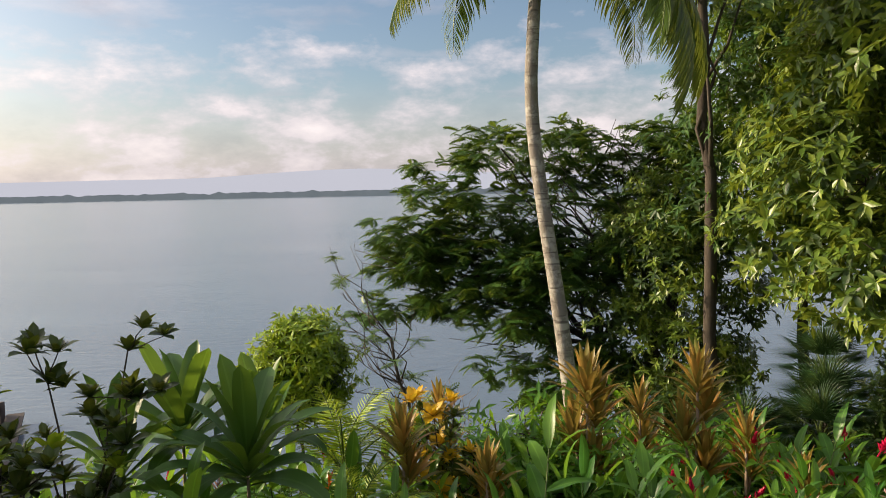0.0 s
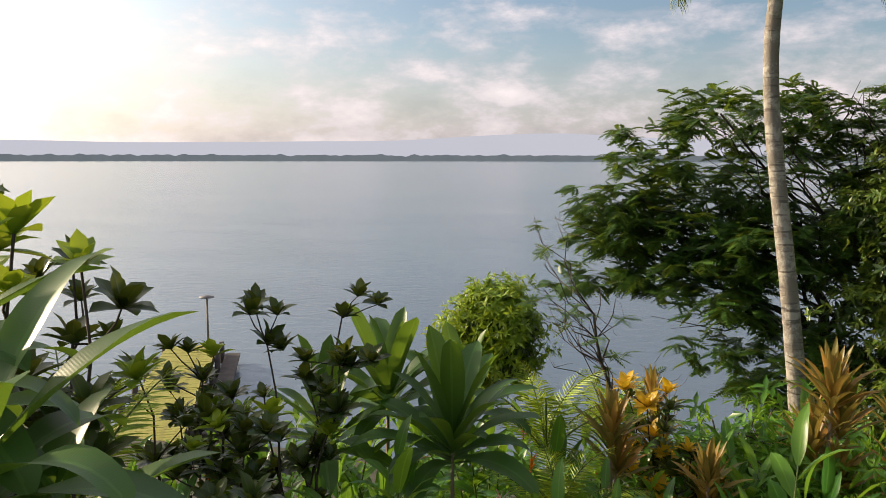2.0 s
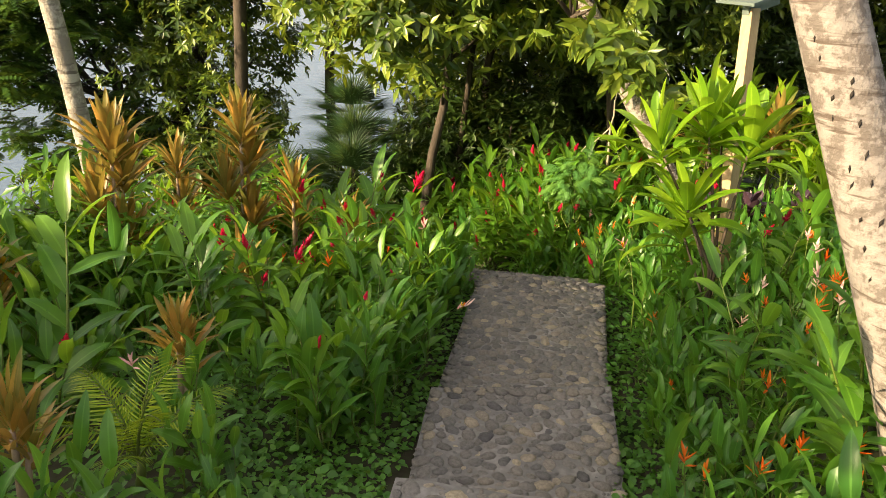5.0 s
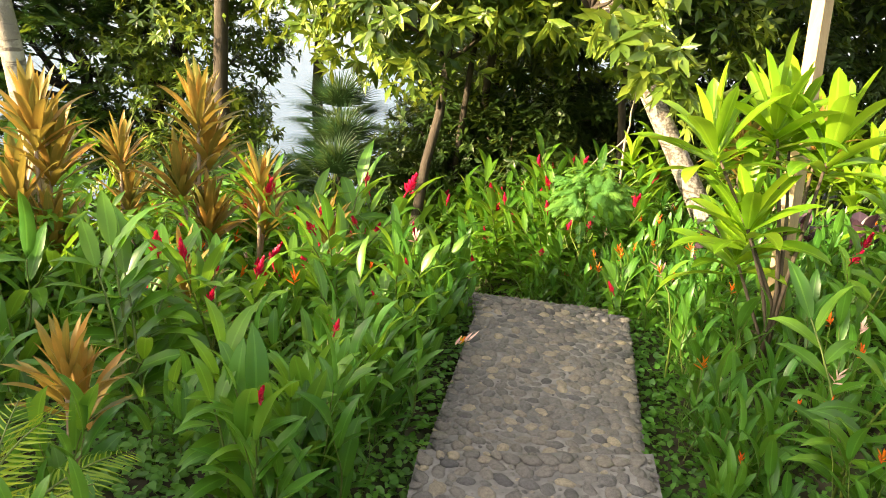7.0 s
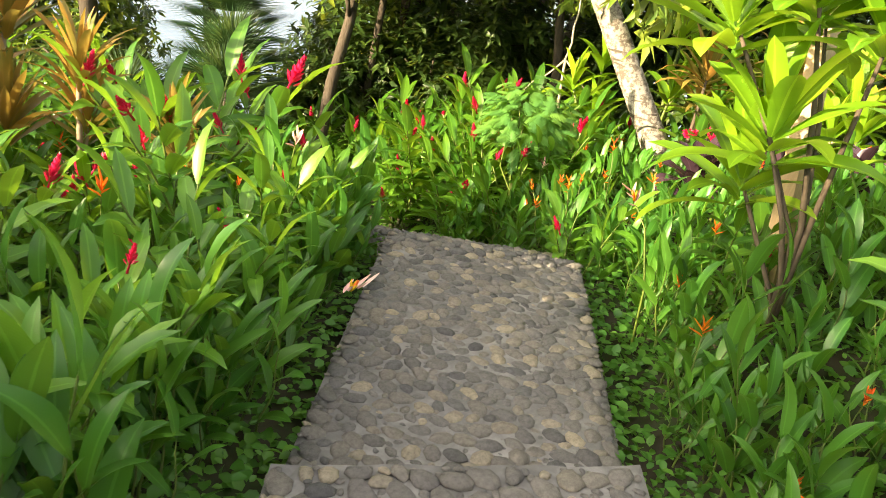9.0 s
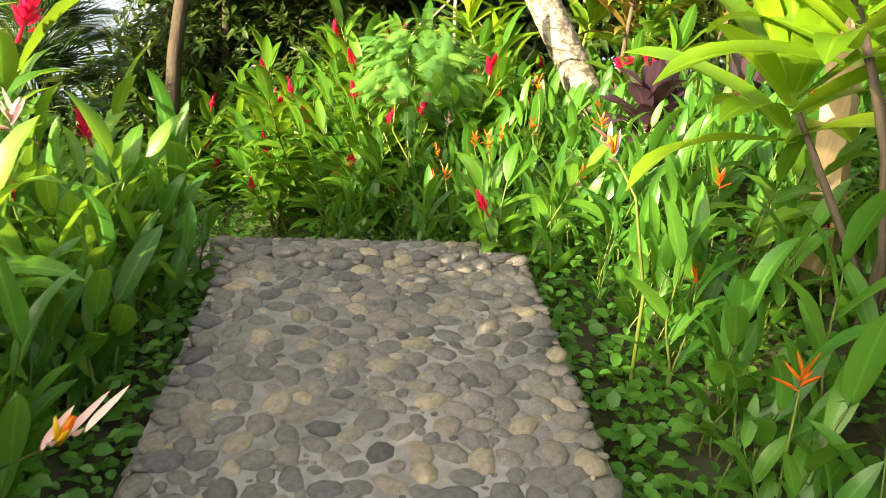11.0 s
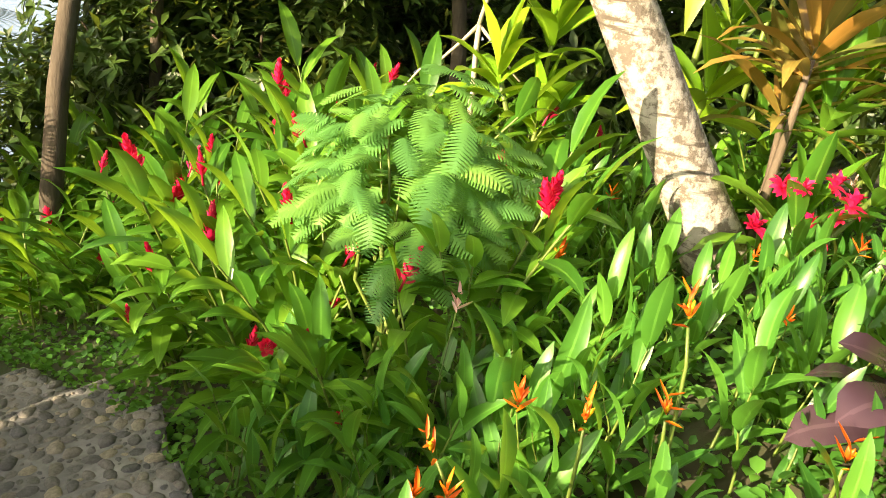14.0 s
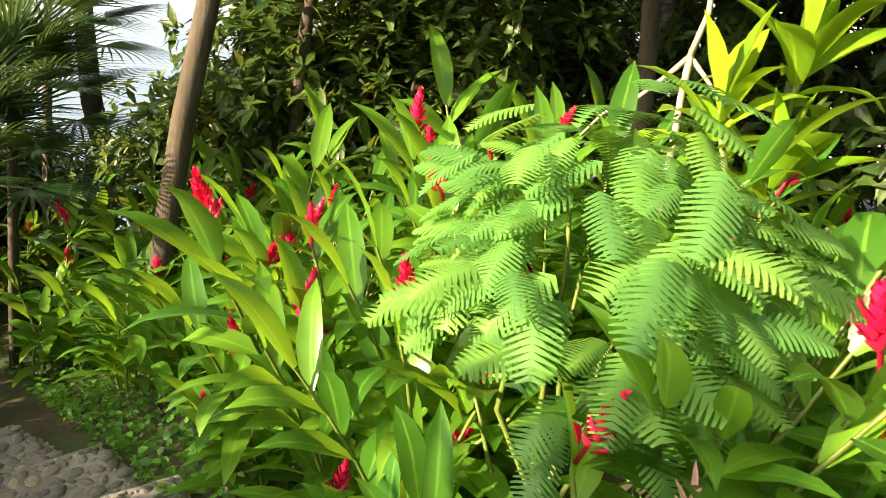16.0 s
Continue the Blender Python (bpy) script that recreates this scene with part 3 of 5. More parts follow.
def ginger_cane(height, seed):
    """A leaning cane with two ranks of long leaves."""
    b = Builder()
    lean, bend = U(0.05, 0.25), U(0.1, 0.35)
    pts, n = [], 7
    for i in range(n):
        s = i / (n - 1)
        pts.append(((lean * s + bend * s * s) * height, 0.04 * math.sin(s * 3 + seed), height * s * (1 - 0.06 * s)))
    b.add(tube(pts, [0.011 * (1.15 - 0.7 * i / n) for i in range(n)], 5, False), None, 1)
    leaves = 10
    for i in range(leaves):
        s = 0.25 + 0.75 * i / (leaves - 1)
        k = s * (n - 1)
        j = min(n - 2, int(k))
        p = Vector(pts[j]).lerp(Vector(pts[j + 1]), k - j)
        side = 1 if i % 2 else -1
        a = side * U(0.9, 1.5) + U(-0.3, 0.3)
        e = U(0.3, 0.75) + 0.35 * (s > 0.9)
        if i == leaves - 1:
            a, e = U(-0.4, 0.4), 1.1
        d = (math.cos(a) * math.cos(e), math.sin(a) * math.cos(e), math.sin(e))
        b.add(blade(U(0.32, 0.46), U(0.092, 0.122), U(0.6, 1.2), U(0.15, 0.4), 5, 0.9, 0.38, 0.1, 0.0, U(0, 6)), aim(p, d, roll=U(-0.3, 0.3)), 0)
    return b.mesh("cane", M_GINGER, M_STEM), pts[-1]


def heli_shoot(height):
    """A thin upright stem with four or five stiff alternate leaves."""
    lean, turn, n, sides = U(0.04, 0.16), U(0, 6.3), 10, 5
    pts = [(lean * height * (i / n) ** 1.6, 0.015 * math.sin(i * 0.8), height * 0.8 * i / n) for i in range(n + 1)]
    v, f, u = tube(pts, [0.0075 - 0.0045 * i / n for i in range(n + 1)], sides, False)
    stem_faces = len(f)
    count = rng.choice((4, 5, 5, 6))
    for i in range(count):
        s = 0.2 + 0.8 * i / (count - 1)
        ring = round(s * n)
        a = turn + (math.pi if i % 2 else 0) + U(-0.45, 0.45)
        e = U(0.7, 1.1) + 0.3 * s if i < count - 1 else U(1.25, 1.5)
        d = (math.cos(e) * math.cos(a), math.cos(e) * math.sin(a), math.sin(e))
        size = height * U(0.38, 0.52)
        bv, bf, bu = blade(size, size * U(0.21, 0.28), U(0.25, 0.95), U(0.15, 0.45), 8, 0.9, 0.42, 0.1, 0.12, U(0, 6))
        m = aim(pts[ring], d, roll=U(-0.5, 0.5))
        o = len(v) - 3
        v += [tuple(m @ Vector(q)) for q in bv[3:]]
        u += bu[3:]
        # the leaf grows out of the stem's own ring
        f += [tuple(ring * sides + q if q < 3 else q + o for q in face) for face in bf]
    b = Builder()
    b.add((v, f, u))
    b.m[:stem_faces] = [1] * stem_faces
    return b.mesh("shoot", M_HELI, M_STEM)


def spike_mesh(length, wide):
    """A red ginger cone of overlapping bracts."""
    b = Builder()
    br = blade(length * 0.3, length * 0.2, -0.5, 0.6, 3, 0.9, 0.5)
    for i in range(26):
        s = i / 25
        a, e = i * 2.4, 0.75 + 0.6 * s
        r = wide * (1 - 0.75 * s)
        b.add(br, aim((math.cos(a) * r * 0.4, math.sin(a) * r * 0.4, length * s * 0.82), (math.cos(a) * math.cos(e), math.sin(a) * math.cos(e), math.sin(e)), scale=1.1 - 0.45 * s))
    b.add(tube([(0, 0, -0.05), (0, 0, length * 0.9)], [0.008, 0.003], 5), None, 0)
    return b.mesh("flower_spike", M_RED)


def heli_flower(height, mat):
    """A bare stalk with a few pointed boat-shaped bracts."""
    b = Builder()
    top = (U(0.04, 0.12), U(-0.05, 0.05), height)
    b.add(tube([(0, 0, 0), (0.02, 0, height * 0.6), top], [0.005, 0.004, 0.004], 4, False), None, 1)
    for i in range(5):
        a = (0 if i % 2 else math.pi) + U(-0.5, 0.5)
        e = 0.35 + 0.22 * i
        b.add(blade(U(0.065, 0.11), 0.02, -0.3, 0.9, 4, 0.8, 0.3), aim((top[0], top[1], top[2] + 0.014 * i), (math.cos(a) * math.cos(e), math.sin(a) * math.cos(e), math.sin(e))), 0)
    for i in range(4):
        a, e = U(0, 6.3), U(0.8, 1.4)
        b.add(tube([(top[0], top[1], top[2] + 0.03), (top[0] + math.cos(a) * 0.03, top[1] + math.sin(a) * 0.03, top[2] + 0.03 + U(0.03, 0.06))], [0.004, 0.002], 4), None, 0)
    return b.mesh("flower", mat, M_STEM)


CANES = [ginger_cane(h, i) for i, h in enumerate((0.75, 0.95, 1.1, 1.25, 0.6))]
HELI_SHOOTS = [heli_shoot(h) for h in (0.5, 0.6, 0.68, 0.76, 0.45, 0.62, 0.82, 0.55, 0.7, 0.58)]
SPIKES = [spike_mesh(0.17, 0.046), spike_mesh(0.2, 0.05), spike_mesh(0.14, 0.044)]
HELI_FLOWERS = [heli_flower(0.75, M_ORANGE), heli_flower(0.6, M_ORANGE), heli_flower(0.85, M_PINK), heli_flower(0.7, M_ORANGE)]


def place(x, y, dz=0.0, scale=1.0, rz=None, tilt=0.06):
    return Matrix.LocRotScale((x, y, ground(x, y) - 0.02 + dz), Euler((U(-tilt, tilt), U(-tilt, tilt), U(0, 6.3) if rz is None else rz)), (scale,) * 3)


def ginger_clump(x, y, scale=1.0, canes=5, flowers=1):
    lab = "clump of red ginger with upright scarlet flower cones" if flowers else "leafy green ginger clump with no flowers"
    ob = thing("ginger_plant", lab, "ginger plant", place(x, y, 0, scale), "ginger clumps along the path")
    for i in range(canes):
        me, top = rng.choice(CANES)
        m = Matrix.LocRotScale((U(-0.14, 0.14), U(-0.14, 0.14), 0), Euler((U(-0.15, 0.15), U(-0.15, 0.15), U(0, 6.3))), (U(0.85, 1.15),) * 3)
        cane = child("cane", me, ob, m)
        if i < flowers:
            child("flower_spike", rng.choice(SPIKES), cane, Matrix.LocRotScale((top[0], top[1], top[2] + U(0.02, 0.14)), Euler((U(-0.4, 0.4), U(-0.3, 0.6), 0)), (1, 1, U(0.85, 1.2))), "scarlet cone of bracts")
    return ob


def heliconia_clump(x, y, scale=1.0, shoots=7, flowers=1):
    lab = "heliconia clump with orange flowers on thin stalks" if flowers else "heliconia clump of narrow upright green leaves"
    ob = thing("heliconia", lab, "heliconia", place(x, y, 0, scale), "heliconia clumps along the path")
    for i in range(shoots):
        child("shoot", rng.choice(HELI_SHOOTS), ob, Matrix.LocRotScale((U(-0.17, 0.17), U(-0.17, 0.17), 0), Euler((U(-0.18, 0.18), U(-0.18, 0.18), U(0, 6.3))), (U(0.8, 1.15),) * 3))
    for i in range(flowers):
        child("flower", rng.choice(HELI_FLOWERS), ob, Matrix.LocRotScale((U(-0.15, 0.15), U(-0.15, 0.15), 0), Euler((U(-0.25, 0.25), U(-0.25, 0.25), U(0, 6.3))), (U(0.9, 1.15),) * 3), "pointed orange bracts")
    return ob


# ---- rosette plants: every leaf its own part ----
def rosette_leaves(kind):
    if kind == "broad":
        return [blade(0.62, 0.13, 0.15, 0.45, 8, 0.8, 0.6, 0.05), blade(0.66, 0.14, 0.7, 0.4, 8, 0.8, 0.58, 0.06), blade(0.62, 0.135, 1.25, 0.35, 8, 0.8, 0.55, 0.07)]
    if kind == "wide":
        return [blade(0.64, 0.14, 0.15, 0.45, 11, 0.5, 0.62, 0.08), blade(0.68, 0.15, 0.6, 0.38, 11, 0.48, 0.62, 0.12), blade(0.64, 0.145, 1.15, 0.3, 11, 0.48, 0.6, 0.15)]
    if kind == "strap":
        return [blade(0.5, 0.125, 0.1, 0.4, 9, 0.65, 0.58, 0.06), blade(0.54, 0.135, 0.45, 0.35, 9, 0.65, 0.58, 0.08), blade(0.5, 0.125, 0.95, 0.3, 9, 0.65, 0.58, 0.1)]
    if kind == "narrow":
        return [blade(0.44, 0.066, 0.15, 0.4, 6, 0.9, 0.45, 0.08), blade(0.48, 0.068, 0.6, 0.35, 6, 0.9, 0.45, 0.1), blade(0.46, 0.062, 1.25, 0.3, 6, 0.9, 0.45, 0.12)]
    if kind == "oval":
        return [blade(0.4, 0.16, 0.15, 0.3, 8, 0.6, 0.58, 0.1), blade(0.44, 0.185, 0.6, 0.2, 8, 0.6, 0.58, 0.12), blade(0.42, 0.18, 1.2, 0.15, 8, 0.6, 0.58, 0.14)]
    return [blade(0.42, 0.12, 0.15, 0.45, 6, 0.85, 0.5, 0.1), blade(0.45, 0.13, 0.7, 0.4, 6, 0.85, 0.5, 0.1), blade(0.42, 0.12, 1.2, 0.3, 6, 0.85, 0.5, 0.1)]


LEAF_SETS = {}


def leaf_set(kind, mat):
    key = (kind, mat.name)
    if key not in LEAF_SETS:
        out = []
        for s in rosette_leaves(kind):
            b = Builder()
            b.add(s)
            out.append(b.mesh("leaf", mat))
        LEAF_SETS[key] = out
    return LEAF_SETS[key]


def rosette(ob, kind, mat, at, count, scale, axis=(0, 0, 1), length=0.22, top=1.42, span=1.25):
    """Leaves round the top of a cane, upright inside, spreading outside."""
    upright, mid, low = leaf_set(kind, mat)
    rot = Vector((0, 0, 1)).rotation_difference(Vector(axis)).to_matrix().to_4x4()
    for i in range(count):
        s = i / (count - 1)
        a = i * 2.4 + U(-0.25, 0.25)
        e = top - span * (1 - s) ** 0.75 + U(-0.12, 0.12)
        p = Vector((math.cos(a) * 0.015, math.sin(a) * 0.015, length * s))
        d = (math.cos(a) * math.cos(e), math.sin(a) * math.cos(e), math.sin(e))
        me = upright if e > 1.05 else mid if e > 0.5 else low
        child("leaf", me, ob, Matrix.Translation(at) @ rot @ aim(p, d, scale=scale * U(0.78, 1.12), roll=U(-0.25, 0.25)))


def cane_plant(name, label, category, x, y, heads, kind, mat, count, scale, stem_mat=None, group="", top=1.42, thick=1.0, span=1.25):
    """A plant with one or more canes, each with a rosette. heads: (dx, dy, height of the head above the ground)."""
    z = ground(x, y)
    ob = thing(name, label, category, Matrix.Translation((x, y, z - 0.03)), group)
    for dx, dy, h in heads:
        b = Builder()
        pts = [(0, 0, 0), (dx * 0.08 + U(-0.01, 0.01), dy * 0.08, h * 0.45), (dx * 0.5, dy * 0.5 + U(-0.02, 0.02), h * 0.78), (dx, dy, h + 0.1)]
        b.add(tube(pts, [r * thick for r in (0.026, 0.022, 0.018, 0.013)], 7))
        child("stem", b.mesh("stem", stem_mat or M_CANE), ob, None, "bare ringed cane")
        rosette(ob, kind, mat, (dx, dy, h), count, scale, (dx * 0.5, dy * 0.5, 1), top=top, span=span)
    return ob


# ---- palms ----
def frond_mesh(length, droop, leaflets, leaf_len, mat, name="frond", hang=0.9):
    b = Builder()
    n, pts = 12, []
    x = z = 0.0
    for i in range(n + 1):
        s = i / n
        pts.append(Vector((x, 0, z)))
        a = 0.15 - droop * s ** 1.4
        x += math.cos(a) * length / n
        z += math.sin(a) * length / n
    b.add(tube([tuple(p) for p in pts], [0.028 * (1 - 0.9 * i / n) * length / 3 + 0.003 for i in range(n + 1)], 5, False), None, 1)
    shape = blade(leaf_len, leaf_len * 0.055, 0.9, 0.3, 4, 1.2, 0.25)
    for i in range(leaflets):
        s = 0.12 + 0.87 * i / (leaflets - 1)
        k = s * n
        j = min(n - 1, int(k))
        p = pts[j].lerp(pts[j + 1], k - j)
        t = (pts[j + 1] - pts[j]).normalized()
        size = math.sin(math.pi * (0.18 + 0.74 * s)) * U(0.85, 1.1)
        for side in (-1, 1):
            d = t * U(0.45, 0.7) + Vector((0, side, 0)) + Vector((0, 0, -hang * U(0.5, 1.2)))
            b.add(shape, aim(p, d, (0, 0, 1), size), 0)
    return b.mesh(name, mat, M_STEM)


def palm(name, label, x, y, base_z, top, fronds, trunk_r, trunk_mat_, frond_meshes, curve):
    ob = thing(name, label, "palm tree", Matrix.Translation((x, y, base_z)))
    b = Builder()
    pts, rad = [], []
    n = 26
    t = Vector(top) - Vector((x, y, base_z))
    for i in range(n + 1):
        s = i / n
        pts.append((sum(curve(s + k) for k in (-0.05, 0, 0.05)) / 3 - x, t.y * s, t.z * s))
        rad.append(trunk_r * (1.0 - 0.38 * s + 0.5 * math.exp(-s * 14)) * (1 + 0.025 * ((i % 2) - 0.5)))
    b.add(tube(pts, rad, 14))
    child("trunk", b.mesh("trunk", trunk_mat_), ob, None, "slender ringed trunk")
    for i in range(fronds):
        a = i * 2.4
        e = 0.9 - 1.35 * (i / fronds)
        child("frond", frond_meshes[i % 2], ob, Matrix.Translation(t) @ Matrix.Rotation(a, 4, "Z") @ Matrix.Rotation(-e, 4, "Y"))
    for me, a, e in ((frond_meshes[0], -0.15, 0.1), (frond_meshes[-1], -0.25, -0.5), (frond_meshes[-1], 0.15, -0.32)):
        child("frond", me, ob, Matrix.Translation(t) @ Matrix.Rotation(a, 4, "Z") @ Matrix.Rotation(-e, 4, "Y"))
    return ob


# ---- trees ----
def limb(b, p, q, r0, r1, seg=6, wob=0.12, sides=7, slot=0):
    p, q = Vector(p), Vector(q)
    w = (q - p).length * wob
    pts = [p.lerp(q, i / seg) + (Vector((U(-w, w), U(-w, w), U(-w, w) * 0.5)) if 0 < i < seg else Vector()) for i in range(seg + 1)]
    b.add(tube([tuple(v) for v in pts], [r0 + (r1 - r0) * i / seg for i in range(seg + 1)], sides), None, slot)
    return pts


def shell(blobs, count, jag=0.25):
    """Points near the surface of a union of ellipsoids, and the way out there."""
    pts, outs = [], []
    vol = np.array([b[3] * b[4] * b[5] for b in blobs]) ** (2 / 3)
    share = vol / vol.sum()
    for (cx, cy, cz, rx, ry, rz), k in zip(blobs, share):
        n = int(count * k)
        d = nrg.normal(size=(n, 3))
        d /= np.linalg.norm(d, axis=1, keepdims=True)
        r = 1 - np.abs(nrg.normal(0, jag, n)) + nrg.uniform(-0.02, 0.12, n)
        pts.append(np.array([cx, cy, cz]) + d * r[:, None] * np.array([rx, ry, rz]))
        outs.append(d)
    return np.concatenate(pts), np.concatenate(outs)


def leaf_bunches(b, pts, outs, per, shape, size, droop=0.5, spread_=0.8, slot=0):
    """A whorl of leaves at every point, radiating from a twig tip and hanging a little."""
    n = len(pts)
    axis = outs * 0.8 + np.array([0, 0, 0.5]) + nrg.normal(0, 0.3, (n, 3))
    axis /= np.maximum(np.linalg.norm(axis, axis=1, keepdims=True), 1e-6)
    side = np.cross(axis, np.array([0.31, 0.22, 0.92]))
    side /= np.maximum(np.linalg.norm(side, axis=1, keepdims=True), 1e-6)
    other = np.cross(axis, side)
    turn = nrg.uniform(0, 6.28, n)
    for k in range(per):
        a = turn + 6.28 * k / per + nrg.normal(0, 0.25, n)
        d = side * np.cos(a)[:, None] + other * np.sin(a)[:, None] + axis * nrg.uniform(0.1, 0.8, (n, 1))
        d[:, 2] -= droop * nrg.uniform(0.5, 1.3, n)
        up = axis + np.array([0, 0, 0.5]) + nrg.normal(0, 0.25, (n, 3))
        b.add_many(shape, aims(pts + nrg.normal(0, 0.02, (n, 3)), d, up, size * nrg.uniform(0.7, 1.15, n)), slot)


def sprigs(blobs, count, each, reach, jag=0.25):
    """Twig tips in loose bunches, with gaps between the bunches."""
    p, o = shell(blobs, count, jag)
    pts = np.repeat(p, each, 0) + nrg.normal(0, reach, (len(p) * each, 3)) * np.array([1, 1, 0.6])
    return pts, np.repeat(o, each, 0)


def leafy_tree(name, label, height, blobs, clusters, per, shape, size, mat, trunk_r, droop=0.5, stems=1, jag=0.25, inner=None):
    """A tree with its base at the origin."""
    ob = thing(name, label, "tree")
    for k in range(stems):
        b = Builder()
        off = Vector((U(-0.25, 0.25), U(-0.25, 0.25), 0)) * (stems > 1)
        top = Vector((U(-0.4, 0.4), U(-0.4, 0.4), height * 0.8)) + off * 3
        pts = limb(b, off, top, trunk_r, trunk_r * 0.3, 8, 0.03, 10)
        child("trunk", b.mesh("trunk", M_BARK), ob)
        for c in blobs[k::stems]:
            bb = Builder()
            src = min(pts[2:], key=lambda p: (p - Vector((c[0], c[1], c[2] - c[5] * 0.8))).length)
            mid = limb(bb, src, c[:3], trunk_r * 0.4, trunk_r * 0.12, 5, 0.08, 6)
            for _ in range(4):
                limb(bb, mid[-2], (c[0] + U(-0.7, 0.7) * c[3], c[1] + U(-0.7, 0.7) * c[4], c[2] + U(-0.5, 0.7) * c[5]), trunk_r * 0.12, 0.008, 4, 0.1, 5)
            child("branch", bb.mesh("branch", M_BARK), ob)
    b = Builder()
    p, o = sprigs(blobs, clusters // 4, 4, 0.16 * size, jag)
    leaf_bunches(b, p, o, per, shape, size, droop)
    child("crown", b.mesh("crown", mat), ob)
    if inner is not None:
        # dark leaves inside the crown paint in its inner shade
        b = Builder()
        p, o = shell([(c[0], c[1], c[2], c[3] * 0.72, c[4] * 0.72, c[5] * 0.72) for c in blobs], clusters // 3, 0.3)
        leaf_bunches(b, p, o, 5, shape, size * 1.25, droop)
        child("inner_foliage", b.mesh("inner_foliage", inner), ob, None, "inner leaves coloured dark to stand for shade inside the crown")
    return ob


def crown_blobs(height, reach, count, low=0.15):
    out = []
    for i in range(count):
        a, h = i * 2.4 + U(-0.3, 0.3), low + (1 - low) * i / count
        r = reach * math.sin(math.pi * (0.25 + 0.68 * h)) * U(0.6, 1.0)
        s = reach * U(0.32, 0.5)
        out.append((math.cos(a) * r * 0.75, math.sin(a) * r * 0.75, height * h + s * 0.3, s, s, s * U(0.7, 1.0)))
    return out


LEAF_BIG = blade(0.21, 0.072, 0.6, 0.3, 2, 0.8, 0.45)
LEAF_MED = blade(0.17, 0.05, 0.6, 0.3, 2, 0.9, 0.45)
LEAF_SMALL = blade(0.10, 0.04, 0.5, 0.3, 2, 0.9, 0.45)


def pinnate(pairs, length, leaf_len, leaf_w, droop=0.6):
    """A feather-like compound leaf along +x, drooping to its tip."""
    v, f, u = [], [], []
    x = z = 0.0
    for i in range(pairs):
        s = i / (pairs - 1)
        a = -droop * s * s
        for side in (-1, 1):
            w = leaf_len * math.sin(math.pi * (0.2 + 0.7 * s))
            k = len(v)
            v += [(x, 0, z), (x + leaf_w, side * w * 0.5, z - 0.12 * w), (x + w * 0.45, side * w, z - 0.3 * w), (x - leaf_w * 0.6, side * w * 0.45, z - 0.1 * w)]
            u += [(0, 0)] * 4
            f.append((k, k + 1, k + 2, k + 3) if side > 0 else (k, k + 3, k + 2, k + 1))
        x += math.cos(a) * length / pairs
        z += math.sin(a) * length / pairs
    k = len(v)
    v += [(0, -0.004, 0), (0, 0.004, 0), (x, 0.001, z), (x, -0.001, z)]
    u += [(0, 0)] * 4
    f.append((k, k + 3, k + 2, k + 1))
    return v, f, u


def oblong_pinnate(pairs, length, half, droop):
    """A compound leaf with close oblong leaflets, all on one midrib."""
    v, f, u = [(0, 0, 0)], [], [(0, 0)]
    x = z = 0.0
    step = length / pairs
    last = 0
    for i in range(pairs):
        s = (i + 0.5) / pairs
        w = half * math.sin(math.pi * (0.2 + 0.66 * s)) * U(0.92, 1.05)
        a = -droop * s * s
        nx, nz = x + math.cos(a) * step, z + math.sin(a) * step
        v.append((nx, 0, nz))
        u.append((s, 0.5))
        here = len(v) - 1
        for side in (-1, 1):
            k = len(v)
            sag = -0.22 * w
            v += [(x + 0.32 * w, side * w * 0.6, z + sag * 0.4), (x + 0.5 * w, side * w, z + sag), (x + 0.5 * w + step * 0.36, side * w * 0.98, z + sag), (x + 0.32 * w + step * 0.62, side * w * 0.6, z + sag * 0.4)]
            u += [(0.6, 0.2), (1, 0.2), (1, 0.8), (0.6, 0.8)]
            ring = (last, k, k + 1, k + 2, k + 3)
            f += [ring if side < 0 else ring[::-1], (last, k + 3, here) if side < 0 else (last, here, k + 3)]
        x, z, last = nx, nz, here
    return v, f, u


